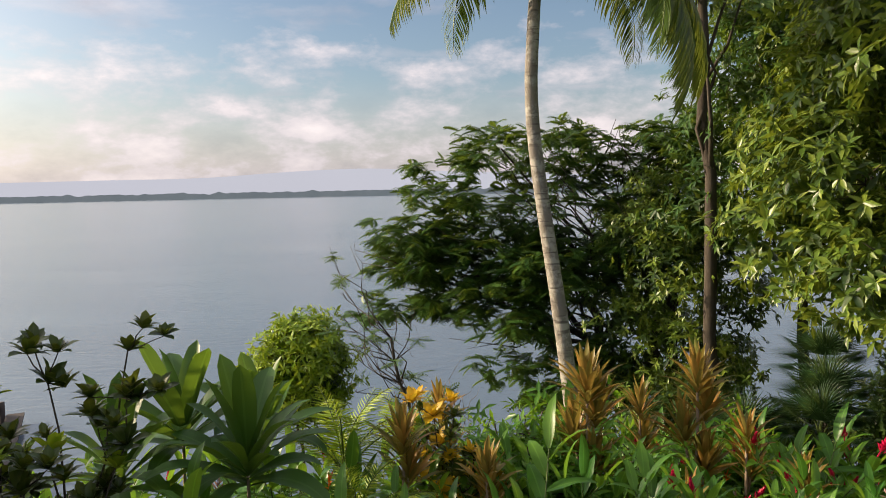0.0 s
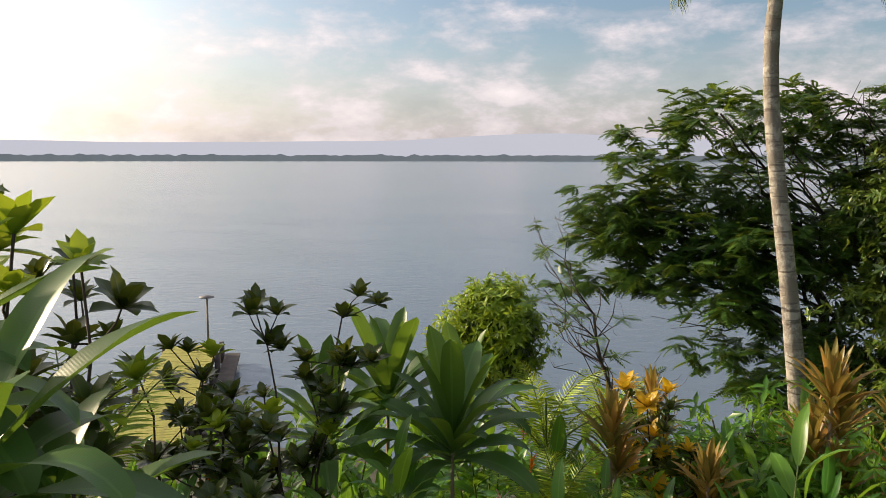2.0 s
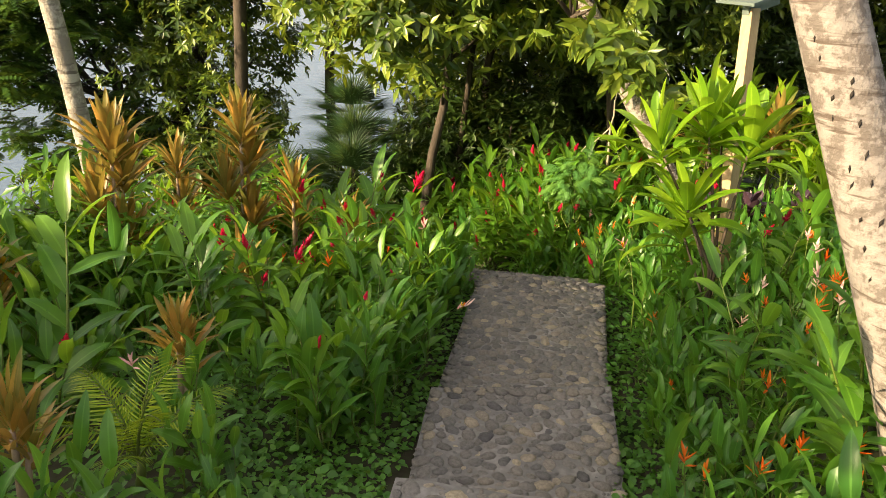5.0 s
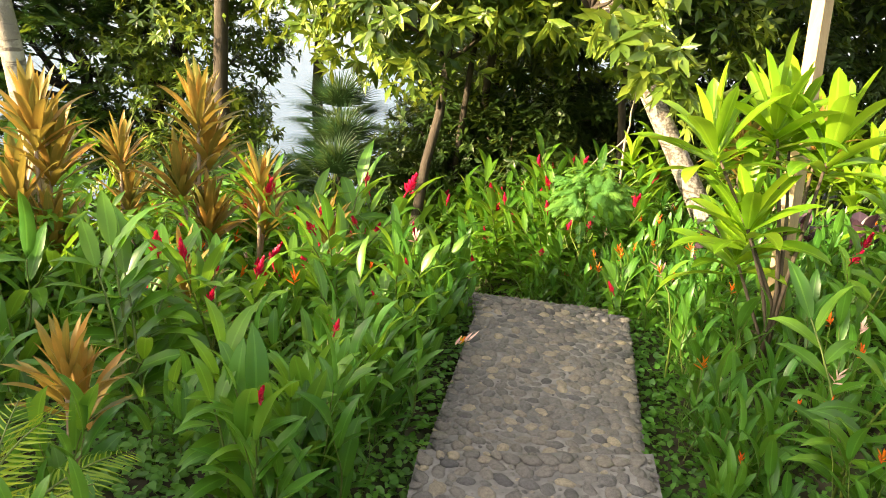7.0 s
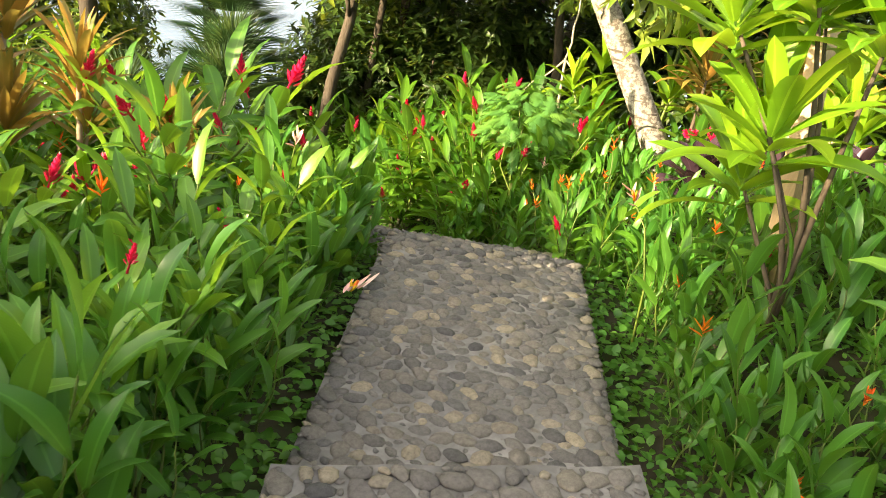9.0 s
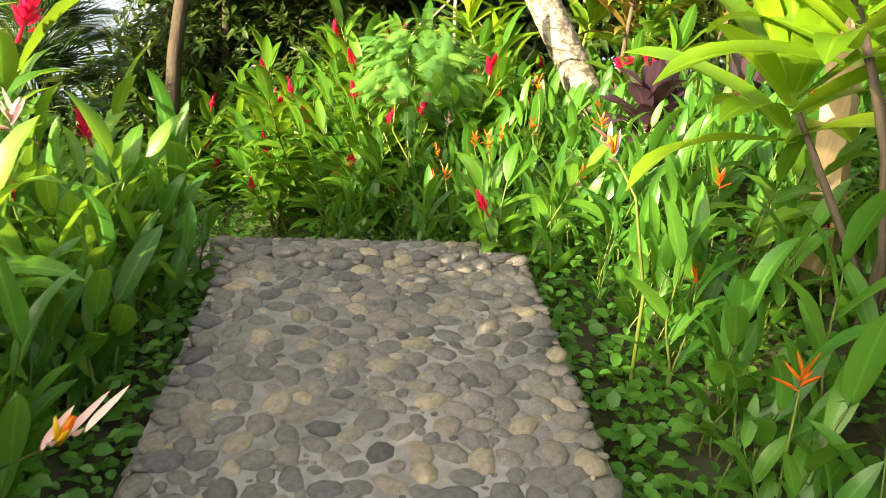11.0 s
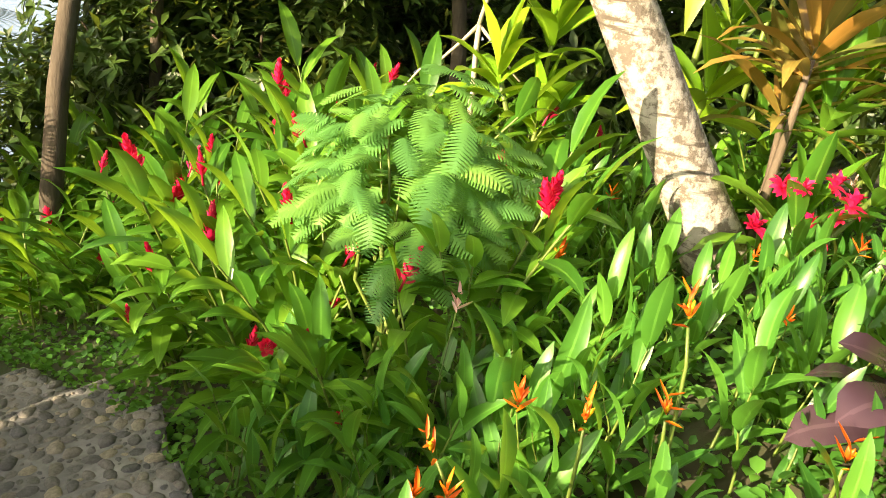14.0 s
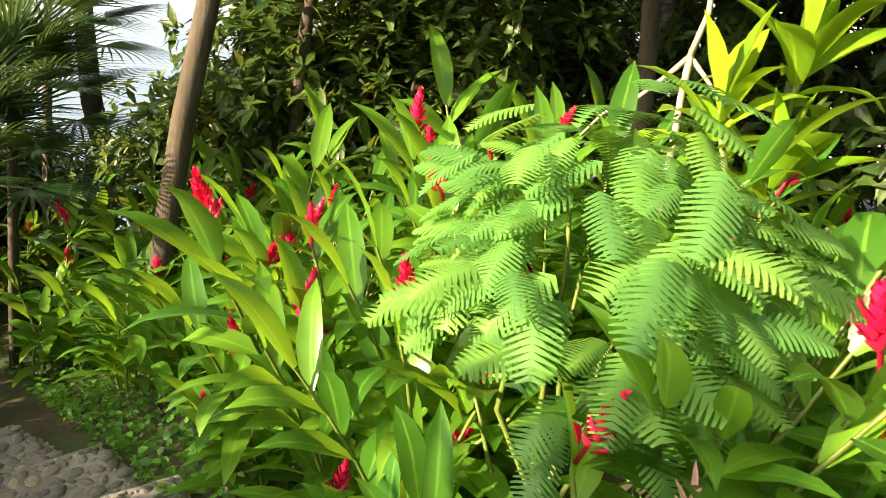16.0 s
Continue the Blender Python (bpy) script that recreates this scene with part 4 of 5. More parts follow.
# ---- trees by the shore ----
def shore_trees():
    # the wide feathery tree behind the slender palm
    bz = ground(5.4, 18.6)
    ob = thing("feathery_tree", "wide dark feathery tree leaning over the lake shore", "tree", Matrix.Translation((5.4, 18.6, bz)))
    tops = [(x * 1.1 - 0.3, y, z * 1.04) for x, y, z in ((-5.2, 0.2, 5.6), (-3.4, -0.6, 8.2), (-1.6, 0.4, 8.3), (0.4, -0.3, 8.3), (-2.2, -0.8, 5.6), (-0.4, -0.7, 6.3), (-4.8, 0.0, 5.7), (1.4, 0.2, 7.6), (-3.3, -0.9, 4.4), (-1.6, -0.9, 3.6), (-2.6, 0, 6.8), (-0.8, 0.2, 7.0), (-4.3, 0, 6.7), (-3.0, -0.5, 5.2))]
    for k, base in enumerate(((0, 0), (0.35, -0.2), (-0.3, 0.2))):
        b = Builder()
        pts = limb(b, (base[0], base[1], 0), (tops[k * 2 + 1][0] * 0.6, tops[k * 2 + 1][1], tops[k * 2 + 1][2] * 0.72), 0.17, 0.09, 8, 0.04, 9)
        child("trunk", b.mesh("trunk", M_BARK), ob)
        for c in tops[k::3]:
            bb = Builder()
            m = limb(bb, pts[5], c, 0.08, 0.02, 6, 0.09, 6)
            for _ in range(7):
                limb(bb, m[rng.randint(2, 5)], Vector(c) + Vector((U(-1.6, 1.2), U(-1, 1), U(-0.7, 0.9))), 0.025, 0.006, 4, 0.1, 5)
            child("branch", bb.mesh("branch", M_BARK), ob)
    blobs = [(x, y, z, U(1.1, 1.6), U(1.0, 1.4), U(0.4, 0.65)) for x, y, z in tops]
    blobs += [(x + U(-1.5, 1.1), y + U(-0.7, 0.7), z + U(-1.3, 0.35), U(0.7, 1.15), U(0.7, 1.1), U(0.2, 0.38)) for x, y, z in tops for _ in range(4)]
    b = Builder()
    p, o = sprigs(blobs, 780, 3, 0.15, 0.3)
    # every twig tip carries a drooping umbrella of feathers
    shapes = [pinnate(8, 0.46, 0.13, 0.05, 0.9), pinnate(7, 0.38, 0.12, 0.05, 1.3)]
    for k in range(4):
        a = nrg.uniform(0, 6.28, len(p))
        d = np.stack([np.cos(a), np.sin(a), nrg.uniform(-0.55, 0.35, len(p))], 1) + o * 0.35
        b.add_many(shapes[k % 2], aims(p, d, np.array([[0, 0, 1.0]]) + nrg.normal(0, 0.3, o.shape), nrg.uniform(0.7, 1.25, len(p))))
    child("crown", b.mesh("crown", M_FEATHER), ob)

    # the round golden bush
    z = ground(-4.05, 20.5)
    ob = leafy_tree("small_tree", "small round golden-green tree by the water", 3.6, [(0, 0, 4.0, 1.1, 1.1, 0.95), (-0.6, 0, 3.5, 0.85, 0.8, 0.75), (0.6, 0.1, 3.6, 0.85, 0.9, 0.75), (0.1, 0, 4.6, 0.7, 0.7, 0.55), (-0.3, -0.3, 3.1, 0.8, 0.8, 0.6), (0.5, -0.2, 3.0, 0.7, 0.7, 0.55)], 1300, 8, LEAF_MED, 1.5, M_BUSH, 0.07, 0.25, jag=0.16, inner=M_FOREST_SHADE)
    ob.matrix_basis = Matrix.Translation((-4.05, 20.5, z + 0.25))

    # the thin dark shrub with bare twigs
    z = ground(-0.35, 12.2)
    ob = thing("sparse_shrub", "thin half-bare shrub with dark twigs", "shrub", Matrix.Translation((-0.35, 12.2, z)))
    h = 0.75 - z
    b = Builder()
    m = limb(b, (0, 0, 0), (-0.55, 0, h * 0.68), 0.035, 0.022, 8, 0.03, 7)
    child("trunk", b.mesh("trunk", M_BARK), ob)
    b, tips = Builder(), []
    for _ in range(26):
        q = m[rng.randint(4, 8)]
        e = Vector(q) + Vector((U(-1.0, 0.75), U(-0.4, 0.4), U(0.2, 1.5)))
        w = limb(b, q, e, 0.013, 0.004, 4, 0.12, 4)
        for _ in range(2):
            t = w[rng.randint(2, 4)] + Vector((U(-0.3, 0.3), U(-0.3, 0.3), U(-0.1, 0.35)))
            limb(b, w[3], t, 0.005, 0.002, 3, 0.1, 4)
            tips.append(tuple(t))
    child("twig_crown", b.mesh("twig_crown", M_BARK), ob)
    b = Builder()
    tips = np.array([t for t in tips if U(0, 1) < 0.6])
    leaf_bunches(b, tips, np.tile([0, 0, 0.3], (len(tips), 1)), 5, pinnate(6, 0.3, 0.09, 0.03), 0.8, 0.55)
    child("foliage", b.mesh("foliage", M_FEATHER), ob)
    # bare reddish twigs beside it
    z = ground(0.1, 11.9)
    b = Builder()
    for _ in range(5):
        w = limb(b, (0, 0, 0), (U(-0.2, 0.35), U(-0.2, 0.2), U(1.5, 2.3)), 0.012, 0.004, 5, 0.05, 4)
        for _ in range(4):
            k = rng.randint(2, 5)
            limb(b, w[k], w[k] + Vector((U(-0.3, 0.3), U(-0.2, 0.2), U(0.15, 0.4))), 0.005, 0.002, 3, 0.1, 4)
    ob = new("bare_shrub", b.mesh("bare_shrub", M_CANE))
    ob.matrix_basis = Matrix.Translation((0.1, 11.9, z))
    tagged(ob, "leafless reddish-brown twigs beside the sparse shrub", "shrub")


rng.seed(19)
nrg = np.random.default_rng(19)
shore_trees()

FRONDS = [frond_mesh(3.4, 1.9, 74, 0.85, M_FROND), frond_mesh(3.1, 1.3, 70, 0.8, M_FROND)]
LONG_FROND = frond_mesh(4.2, 1.9, 120, 1.0, M_FROND, "frond", 1.6)
palm("coconut_palm", "tall slender coconut palm with a pale ringed trunk", 2.15, 11.4, ground(2.15, 11.4), (1.55, 11.4, 5.75), 19, 0.132, M_PALM, [*FRONDS, LONG_FROND], lambda s: float(np.interp(s, (0, 0.2, 0.38, 0.52, 0.68, 0.85, 1), (2.07, 1.87, 1.66, 1.46, 1.28, 1.36, 1.5))))


def woods():
    """The wall of trees beyond the garden."""
    big = [
        leafy_tree("broadleaf_tree", "dense broadleaf tree with drooping yellow-green leaves", 9, crown_blobs(9.0, 3.2, 19, 0.41), 3300, 7, LEAF_BIG, 1.2, M_TREE, 0.10, 0.55, inner=M_FOREST_SHADE),
        leafy_tree("broadleaf_tree", "dense broadleaf tree with drooping yellow-green leaves", 10, crown_blobs(9.5, 3.2, 15, 0.2), 2900, 7, LEAF_BIG, 1.2, M_TREE, 0.14, 0.5, inner=M_FOREST_SHADE),
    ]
    high = leafy_tree("tall_tree", "tall tree by the shore with a high dense crown", 12, crown_blobs(11.5, 3.2, 18, 0.5), 3400, 7, LEAF_MED, 1.35, M_FEATHER, 0.15, 0.5, inner=M_FOREST_SHADE)
    # same leaf as the broadleaf trees, with shade put into its colour
    dark = leafy_tree("forest_tree", "tall forest tree with leaves darkened for shade and a dark trunk", 12, crown_blobs(11.5, 3.8, 14, 0.3), 1400, 6, LEAF_BIG, 1.6, M_FOREST_SHADE, 0.2, 0.4)
    spots = [(high, 7.7, 16.4, 1.0), (big[0], 7.12, 11.5, 0.95), (big[1], 11.8, 13.4, 1.0), (big[1], 5.2, 17.2, 0.72), (big[0], 9.9, 9.9, 0.85), (big[0], 14.2, 10.3, 1.0), (big[1], 15.4, 6.4, 0.95), (dark, 15.0, 17.0, 1.0), (dark, 17.4, 13.0, 1.0), (dark, 18.8, 8.0, 1.0), (dark, 17.2, 2.4, 1.0), (dark, 17.0, 21.0, 1.1), (dark, 22, 16, 1.2), (dark, 23, 4, 1.2), (dark, 16, -3, 1.0)]
    used = set()
    for src, x, y, s in spots:
        m = Matrix.LocRotScale((x, y, ground(x, y) - 0.1), Euler((0, 0, U(0, 6.3))), (s,) * 3)
        if src.name in used:
            copy_thing(src, m)
        else:
            used.add(src.name)
            src.matrix_basis = m
            tagged(src, group="trees beyond the garden")
    # bare trunks that stand in front of the shade
    for x, y, h, r, dx, mat, lab in ((11.3, 11.2, 8, 0.085, 0.35, M_LICHEN, "thin pale tree trunk among the shrubs"), (5.35, 15.2, 11, 0.15, -0.2, M_BARK, "tall dark tree trunk near the shore"), (9.2, 12.6, 8, 0.08, 0.1, M_BARK, "thin dark tree trunk in the shade"), (10.4, 13.8, 9, 0.1, -0.1, M_BARK, "dark tree trunk in the shade"), (8.4, 12.3, 8, 0.06, 0.2, M_BARK, "thin dark tree trunk in the shade")):
        z = ground(x, y)
        ob = thing("slim_tree", lab, "tree", Matrix.Translation((x, y, z - 0.1)), "slim trees in the shade")
        b = Builder()
        pts = limb(b, (0, 0, 0), (dx, 0, h), r, r * 0.6, 10, 0.012, 10)
        child("trunk", b.mesh("trunk", mat), ob)
        blobs = [(dx + U(-0.8, 0.8), U(-0.8, 0.8), h + U(-1.6, 0.6), U(0.6, 1.0), U(0.6, 1.0), U(0.4, 0.7)) for _ in range(5)]
        for c in blobs:
            b = Builder()
            limb(b, pts[rng.randint(6, 9)], c[:3], r * 0.35, 0.01, 4, 0.08, 5)
            child("branch", b.mesh("branch", mat), ob)
        b = Builder()
        p, o = shell(blobs, 260)
        leaf_bunches(b, p, o, 6, LEAF_BIG, 0.9, 0.5)
        child("crown", b.mesh("crown", M_TREE), ob)
    # unseen tree up the slope, added to cast shade on steps and landing
    z = ground(-7.9, 5.2)
    shade = leafy_tree("broadleaf_tree", "broadleaf tree on the slope beside the steps", 4.6, [(U(-0.6, 0.6), -1.2 + 2.4 * i / 8, 0.9 - z + 0.55 * (i % 4) + U(-0.2, 0.2), 0.9, 0.8, 0.75) for i in range(9)] + [(-0.7, 1.75 + 0.5 * (i % 2), 1.5 - z + 0.6 * i, 0.7, 0.65, 0.6) for i in range(2)], 1200, 7, LEAF_BIG, 1.2, M_TREE, 0.09, 0.5, inner=M_FOREST_SHADE)
    shade.matrix_basis = Matrix.Translation((-7.9, 5.2, z - 0.1))
    # low growth in the shade, its leaf colour darkened for it too
    base = leafy_tree("understorey_shrub", "understorey shrub with deep shade put into its dark green leaves", 1.6, [(0, 0, 1.1, 0.8, 0.8, 0.7), (0.6, 0.2, 0.8, 0.6, 0.6, 0.55), (-0.5, -0.3, 0.8, 0.7, 0.6, 0.55), (0.1, 0.5, 1.6, 0.5, 0.5, 0.45)], 800, 6, LEAF_BIG, 0.68, M_FOREST_SHADE, 0.03, 0.4)
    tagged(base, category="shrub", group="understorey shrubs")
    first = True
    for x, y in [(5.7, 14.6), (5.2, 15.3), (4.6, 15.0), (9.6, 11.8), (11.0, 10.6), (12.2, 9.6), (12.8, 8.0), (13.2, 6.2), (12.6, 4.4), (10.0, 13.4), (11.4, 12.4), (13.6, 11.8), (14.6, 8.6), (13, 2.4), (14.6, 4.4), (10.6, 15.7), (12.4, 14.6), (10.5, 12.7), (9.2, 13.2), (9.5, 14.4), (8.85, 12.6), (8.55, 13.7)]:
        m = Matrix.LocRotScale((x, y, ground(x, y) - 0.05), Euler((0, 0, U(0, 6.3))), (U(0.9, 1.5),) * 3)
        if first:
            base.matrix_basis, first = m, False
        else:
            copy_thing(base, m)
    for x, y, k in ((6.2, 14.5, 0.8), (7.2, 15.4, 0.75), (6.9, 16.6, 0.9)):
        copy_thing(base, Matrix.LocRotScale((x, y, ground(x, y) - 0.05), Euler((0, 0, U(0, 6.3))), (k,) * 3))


rng.seed(31)
nrg = np.random.default_rng(31)
woods()


# ---- trunks close to the path ----
def near_trunks():
    # coconut trunk with nicks cut into it, beside the first flight
    z = ground(3.31, 1.9)
    ob = thing("leaning_palm", "leaning coconut palm with lichen and cut nicks", "palm tree", Matrix.Translation((3.31, 1.9, z)))
    b = Builder()
    pts = []
    for h in (0, 0.5, 1.0, 1.5, 2.2, 3.0, 3.6, 4.6, 6.0, 8.0):
        up = min(h + z, 2.6) - 0.8 + 0.3 * max(0, h + z - 2.6)
        pts.append((2.985 - 0.21 * up - 3.31, 2.5 + 0.39 * up - 1.9, h))
    fine = []
    for p, q in zip(pts, pts[1:]):
        fine += [tuple(Vector(p).lerp(Vector(q), i / 5)) for i in range(5)]
    b.add(tube(fine, [0.138 - 0.001 * i + 0.05 * math.exp(-i * 0.5) for i in range(len(fine))], 18))
    child("trunk", b.mesh("trunk", M_NICKED), ob)
    notch = Builder()
    notch.add(([(0, -0.006, 0), (-0.006, 0, 0.0), (0, 0.006, 0), (0.008, 0, 0), (0, 0, 0.02), (0, 0, -0.02)], [(0, 1, 4), (1, 2, 4), (2, 3, 4), (3, 0, 4), (1, 0, 5), (2, 1, 5), (3, 2, 5), (0, 3, 5)], [(0, 0)] * 6))
    notch_mesh = notch.mesh("notch", M_NOTCH)
    for i in range(30):
        k = 8 + i % 22
        a = math.pi + (0.05 if i < 22 else 0.75) + U(-0.12, 0.12)
        r = 0.138 - 0.001 * k
        c = Vector(fine[k]).lerp(Vector(fine[k + 1]), U(0, 1))
        child("notch", notch_mesh, ob, Matrix.LocRotScale(c + Vector((math.cos(a) * r, math.sin(a) * r, 0)), Euler((U(-0.3, 0.3), U(-0.2, 0.2), a)), (1.0, U(0.8, 1.4), U(0.6, 1.1))), "dark cut notch")
    for i in range(12):
        child("frond", FRONDS[i % 2], ob, Matrix.Translation(fine[-1]) @ Matrix.Rotation(i * 2.4, 4, "Z") @ Matrix.Rotation(-0.7 + 0.11 * i, 4, "Y"))
    # white trunk beyond the landing
    z = ground(8.05, 6.7)
    ob = thing("leaning_tree", "leaning pale trunk blotched white with lichen", "tree", Matrix.Translation((8.05, 6.7, z - 0.1)))
    b = Builder()
    lo, hi = Vector((7.96, 6.84, -1.5)), Vector((7.57, 7.38, -0.5))
    d = (hi - lo) / (hi.z - lo.z)
    fine = []
    for i in range(15):
        zz = z + i * 0.2
        p = lo + d * (zz - lo.z)
        fine.append((p.x - 8.05, p.y - 6.7, zz - z + 0.1))
    b.add(tube(fine, [0.128 - 0.002 * i + 0.06 * math.exp(-i * 0.9) for i in range(15)], 16))
    child("trunk", b.mesh("trunk", M_LICHEN), ob)
    tip = Vector(fine[-1])
    blobs = [(tip.x + U(-1.3, 1.3), tip.y + U(-1.1, 1.1), tip.z + U(0.35, 2.2), U(0.7, 1.1), U(0.7, 1.1), U(0.5, 0.8)) for _ in range(9)]
    # low boughs droop round the upper trunk
    blobs += [(tip.x + 0.12 * k - 0.35, tip.y - 0.16 * k - 0.4, tip.z - 0.24 * k, 0.5, 0.45, 0.32) for k in range(1, 5)]
    for c in blobs:
        b = Builder()
        limb(b, tip - Vector((0, 0, 0.4)), c[:3], 0.032, 0.008, 4, 0.08, 5)
        child("branch", b.mesh("branch", M_BARK), ob)
    b = Builder()
    p, o = sprigs(blobs, 170, 4, 0.2)
    leaf_bunches(b, p, o, 7, LEAF_BIG, 1.3, 0.5)
    child("crown", b.mesh("crown", M_TREE), ob)
    # timber post with a sheet roof corner
    x, y = 5.42, 4.47
    z = ground(x, y)
    ob = thing("timber_post", "leaning sawn timber post under a sheet roof corner", "post", Matrix.Translation((x, y, z - 0.1)))
    b = Builder()
    h = 1.14 - z
    lean = Matrix.Identity(4)
    lean[0][2], lean[1][2] = 0.17, 0.207
    b.add(box_shape(-0.055, 0.055, -0.045, 0.045, 0, h), lean)
    child("post", b.mesh("post", M_WOOD, smooth=False), ob)
    b = Builder()
    b.add(box_shape(-0.42, 0.12, -0.16, 0.2, 0, 0.025), Matrix.Translation((0.2 + 0.17 * h, 0.207 * h, h + 0.12)) @ Matrix.Rotation(radians(-14), 4, "Y"))
    b.add(box_shape(-0.3, 0.1, -0.03, 0.03, -0.1, 0), Matrix.Translation((0.2 + 0.17 * h, 0.207 * h, h + 0.11)) @ Matrix.Rotation(radians(-14), 4, "Y"))
    child("roof_sheet", b.mesh("roof_sheet", M_ROOF, smooth=False), ob, None, "faded green metal sheet")


def box_shape(x0, x1, y0, y1, z0, z1):
    v = [(x, y, z) for z in (z0, z1) for y in (y0, y1) for x in (x0, x1)]
    return v, [(0, 2, 3, 1), (4, 5, 7, 6), (0, 1, 5, 4), (2, 6, 7, 3), (0, 4, 6, 2), (1, 3, 7, 5)], [(0, 0)] * 8


rng.seed(41)
near_trunks()


# ---- the jetty ----
def jetty():
    """A plank jetty on piles with a lamp post at its end."""
    near, end = Vector((-14.0, 18.4, 0)), Vector((-20.2, 31.3, 0))
    d = (end - near).normalized()
    length = (end - near).length
    m = Matrix.Translation((near.x, near.y, WATER_Z)) @ Matrix.Rotation(math.atan2(d.y, d.x), 4, "Z")
    ob = thing("jetty", "mossy plank jetty on dark timber piles", "jetty", m)
    plank = Builder()
    plank.add(box_shape(-0.11, 0.11, -1.15, 1.15, 0.86, 0.92))
    pm = plank.mesh("plank", M_DECK, smooth=False)
    for i in range(int(length / 0.235)):
        child("plank", pm, ob, Matrix.Translation((0.12 + i * 0.235, U(-0.03, 0.03), U(-0.008, 0.008))))
    for side in (-1.05, 1.05):
        b = Builder()
        b.add(box_shape(0, length, side - 0.09, side + 0.09, 0.6, 0.855))
        child("beam", b.mesh("beam", M_PILE, smooth=False), ob)
    b = Builder()
    b.add(tube([(0, 0, -1.6), (0, 0, 1.05)], [0.13, 0.12], 9))
    pile = b.mesh("support_post", M_PILE)
    for i in range(7):
        for side in (-1.28, 1.28):
            child("support_post", pile, ob, Matrix.Translation((0.5 + i * (length - 0.7) / 6, side, U(-0.05, 0.05))))
    # step-down side deck
    b = Builder()
    b.add(box_shape(length * 0.25, length, -2.1, -1.42, 0.3, 0.4))
    child("side_deck", b.mesh("side_deck", M_PILE, smooth=False), ob)
    lamp = thing("lamp_post", "thin lamp post with a flat cap on the jetty", "lamp post", m @ Matrix.Translation((length - 0.35, -0.7, 0.92)))
    b = Builder()
    b.add(tube([(0, 0, 0), (0, 0, 2.25)], [0.055, 0.045], 9))
    child("pole", b.mesh("pole", M_METAL), lamp)
    b = Builder()
    b.add(tube([(0, 0, 2.25), (0, 0, 2.29), (0, 0, 2.36)], [0.34, 0.33, 0.06], 14))
    child("cap", b.mesh("cap", M_METAL), lamp, None, "flat round cap")
    b = Builder()
    b.add(tube([(0, 0, 0), (0, 0, 0.03)], [0.14, 0.14], 10))
    child("base_plate", b.mesh("base_plate", M_METAL), lamp)


jetty()


# ---- garden plants of the first view ----
def h_at(x, y, z):
    return z - ground(x, y)


def first_garden():
    for x, y, z, sc, n, lab in ((-2.55, 7.25, -0.75, 1.42, 22, "broad-leaved dracaena with upright dark green leaves"), (-1.72, 6.42, -0.8, 1.33, 24, "broad-leaved dracaena with arching glossy leaves"), (-2.95, 6.75, -0.95, 1.33, 20, "broad-leaved dracaena with arching glossy leaves"), (-1.95, 7.9, -1.0, 1.33, 18, "broad-leaved dracaena with upright dark green leaves")):
        cane_plant("dracaena", lab, "dracaena", x, y, [(0, 0, h_at(x, y, z))], "wide", M_DRACD, n, sc, group="dracaenas by the lake view")
    # the great one beside the camera
    cane_plant("dracaena", "large dracaena with wide strap leaves close by", "dracaena", -1.7, 1.9, [(0.0, 0.0, h_at(-1.7, 1.9, 0.85)), (-0.36, 0.2, h_at(-1.7, 1.9, 1.0)), (-0.02, 0.1, h_at(-1.7, 1.9, 0.5))], "wide", M_DRACD, 20, 0.84, group="dracaenas by the lake view", top=1.0)
    # bronze cordylines
    for x, y, z, n, sc, hh in ((1.47, 8.04, -0.62, 34, 1.05, 2), (2.6, 7.91, -0.52, 34, 0.95, 2), (-0.48, 7.75, -1.05, 30, 0.95, 1), (0.35, 7.2, -1.2, 26, 0.8, 1), (2.1, 8.3, -0.9, 26, 0.8, 1), (3.3, 7.0, -1.25, 24, 0.7, 1), (0.25, 4.2, -0.72, 22, 0.6, 1), (1.15, 5.0, -0.95, 24, 0.6, 1), (2.0, 6.3, -1.15, 22, 0.6, 1), (-0.1, 8.6, -1.0, 24, 0.8, 1), (2.95, 7.5, -1.0, 24, 0.8, 1)):
        hd = h_at(x, y, z)
        heads = [(0, 0, hd), (0.05, 0.02, hd * 0.72)] if hh == 1 else [(0, 0, hd), (0.1, 0.08, hd * 0.82), (-0.12, 0.05, hd * 0.66), (0.04, -0.1, hd * 0.48)]
        cane_plant("cordyline", "bronze and orange cordyline with narrow upright leaves", "cordyline", x, y, heads, "narrow", M_BRONZE, n, sc, group="bronze cordylines", top=1.5, span=0.85)
    # young palms
    fr = [frond_mesh(1.15, 1.2, 26, 0.34, M_BUSH, "frond", 0.2), frond_mesh(1.0, 0.7, 24, 0.3, M_BUSH, "frond", 0.15)]
    for x, y, z, s, n in ((-1.14, 8.1, -1.35, 1.0, 11), (-0.87, 6.95, -1.5, 0.8, 10), (-0.55, 8.9, -1.5, 0.9, 9), (-3.3, 4.0, -0.3, 1.0, 8), (0.75, 4.35, -1.05, 0.55, 9)):
        ob = thing("young_palm", "young yellow-green palm with arching feather fronds", "palm", Matrix.Translation((x, y, ground(x, y) - 0.03)), "young palms")
        hd = h_at(x, y, z)
        b = Builder()
        b.add(tube([(0, 0, 0), (0.02, 0, hd)], [0.03, 0.02], 7))
        child("stem", b.mesh("stem", M_STEM), ob)
        for i in range(n):
            child("frond", fr[i % 2], ob, Matrix.Translation((0, 0, hd)) @ Matrix.Rotation(i * 2.4, 4, "Z") @ Matrix.Rotation(-(1.35 - 0.9 * i / n), 4, "Y") @ Matrix.Scale(s, 4))
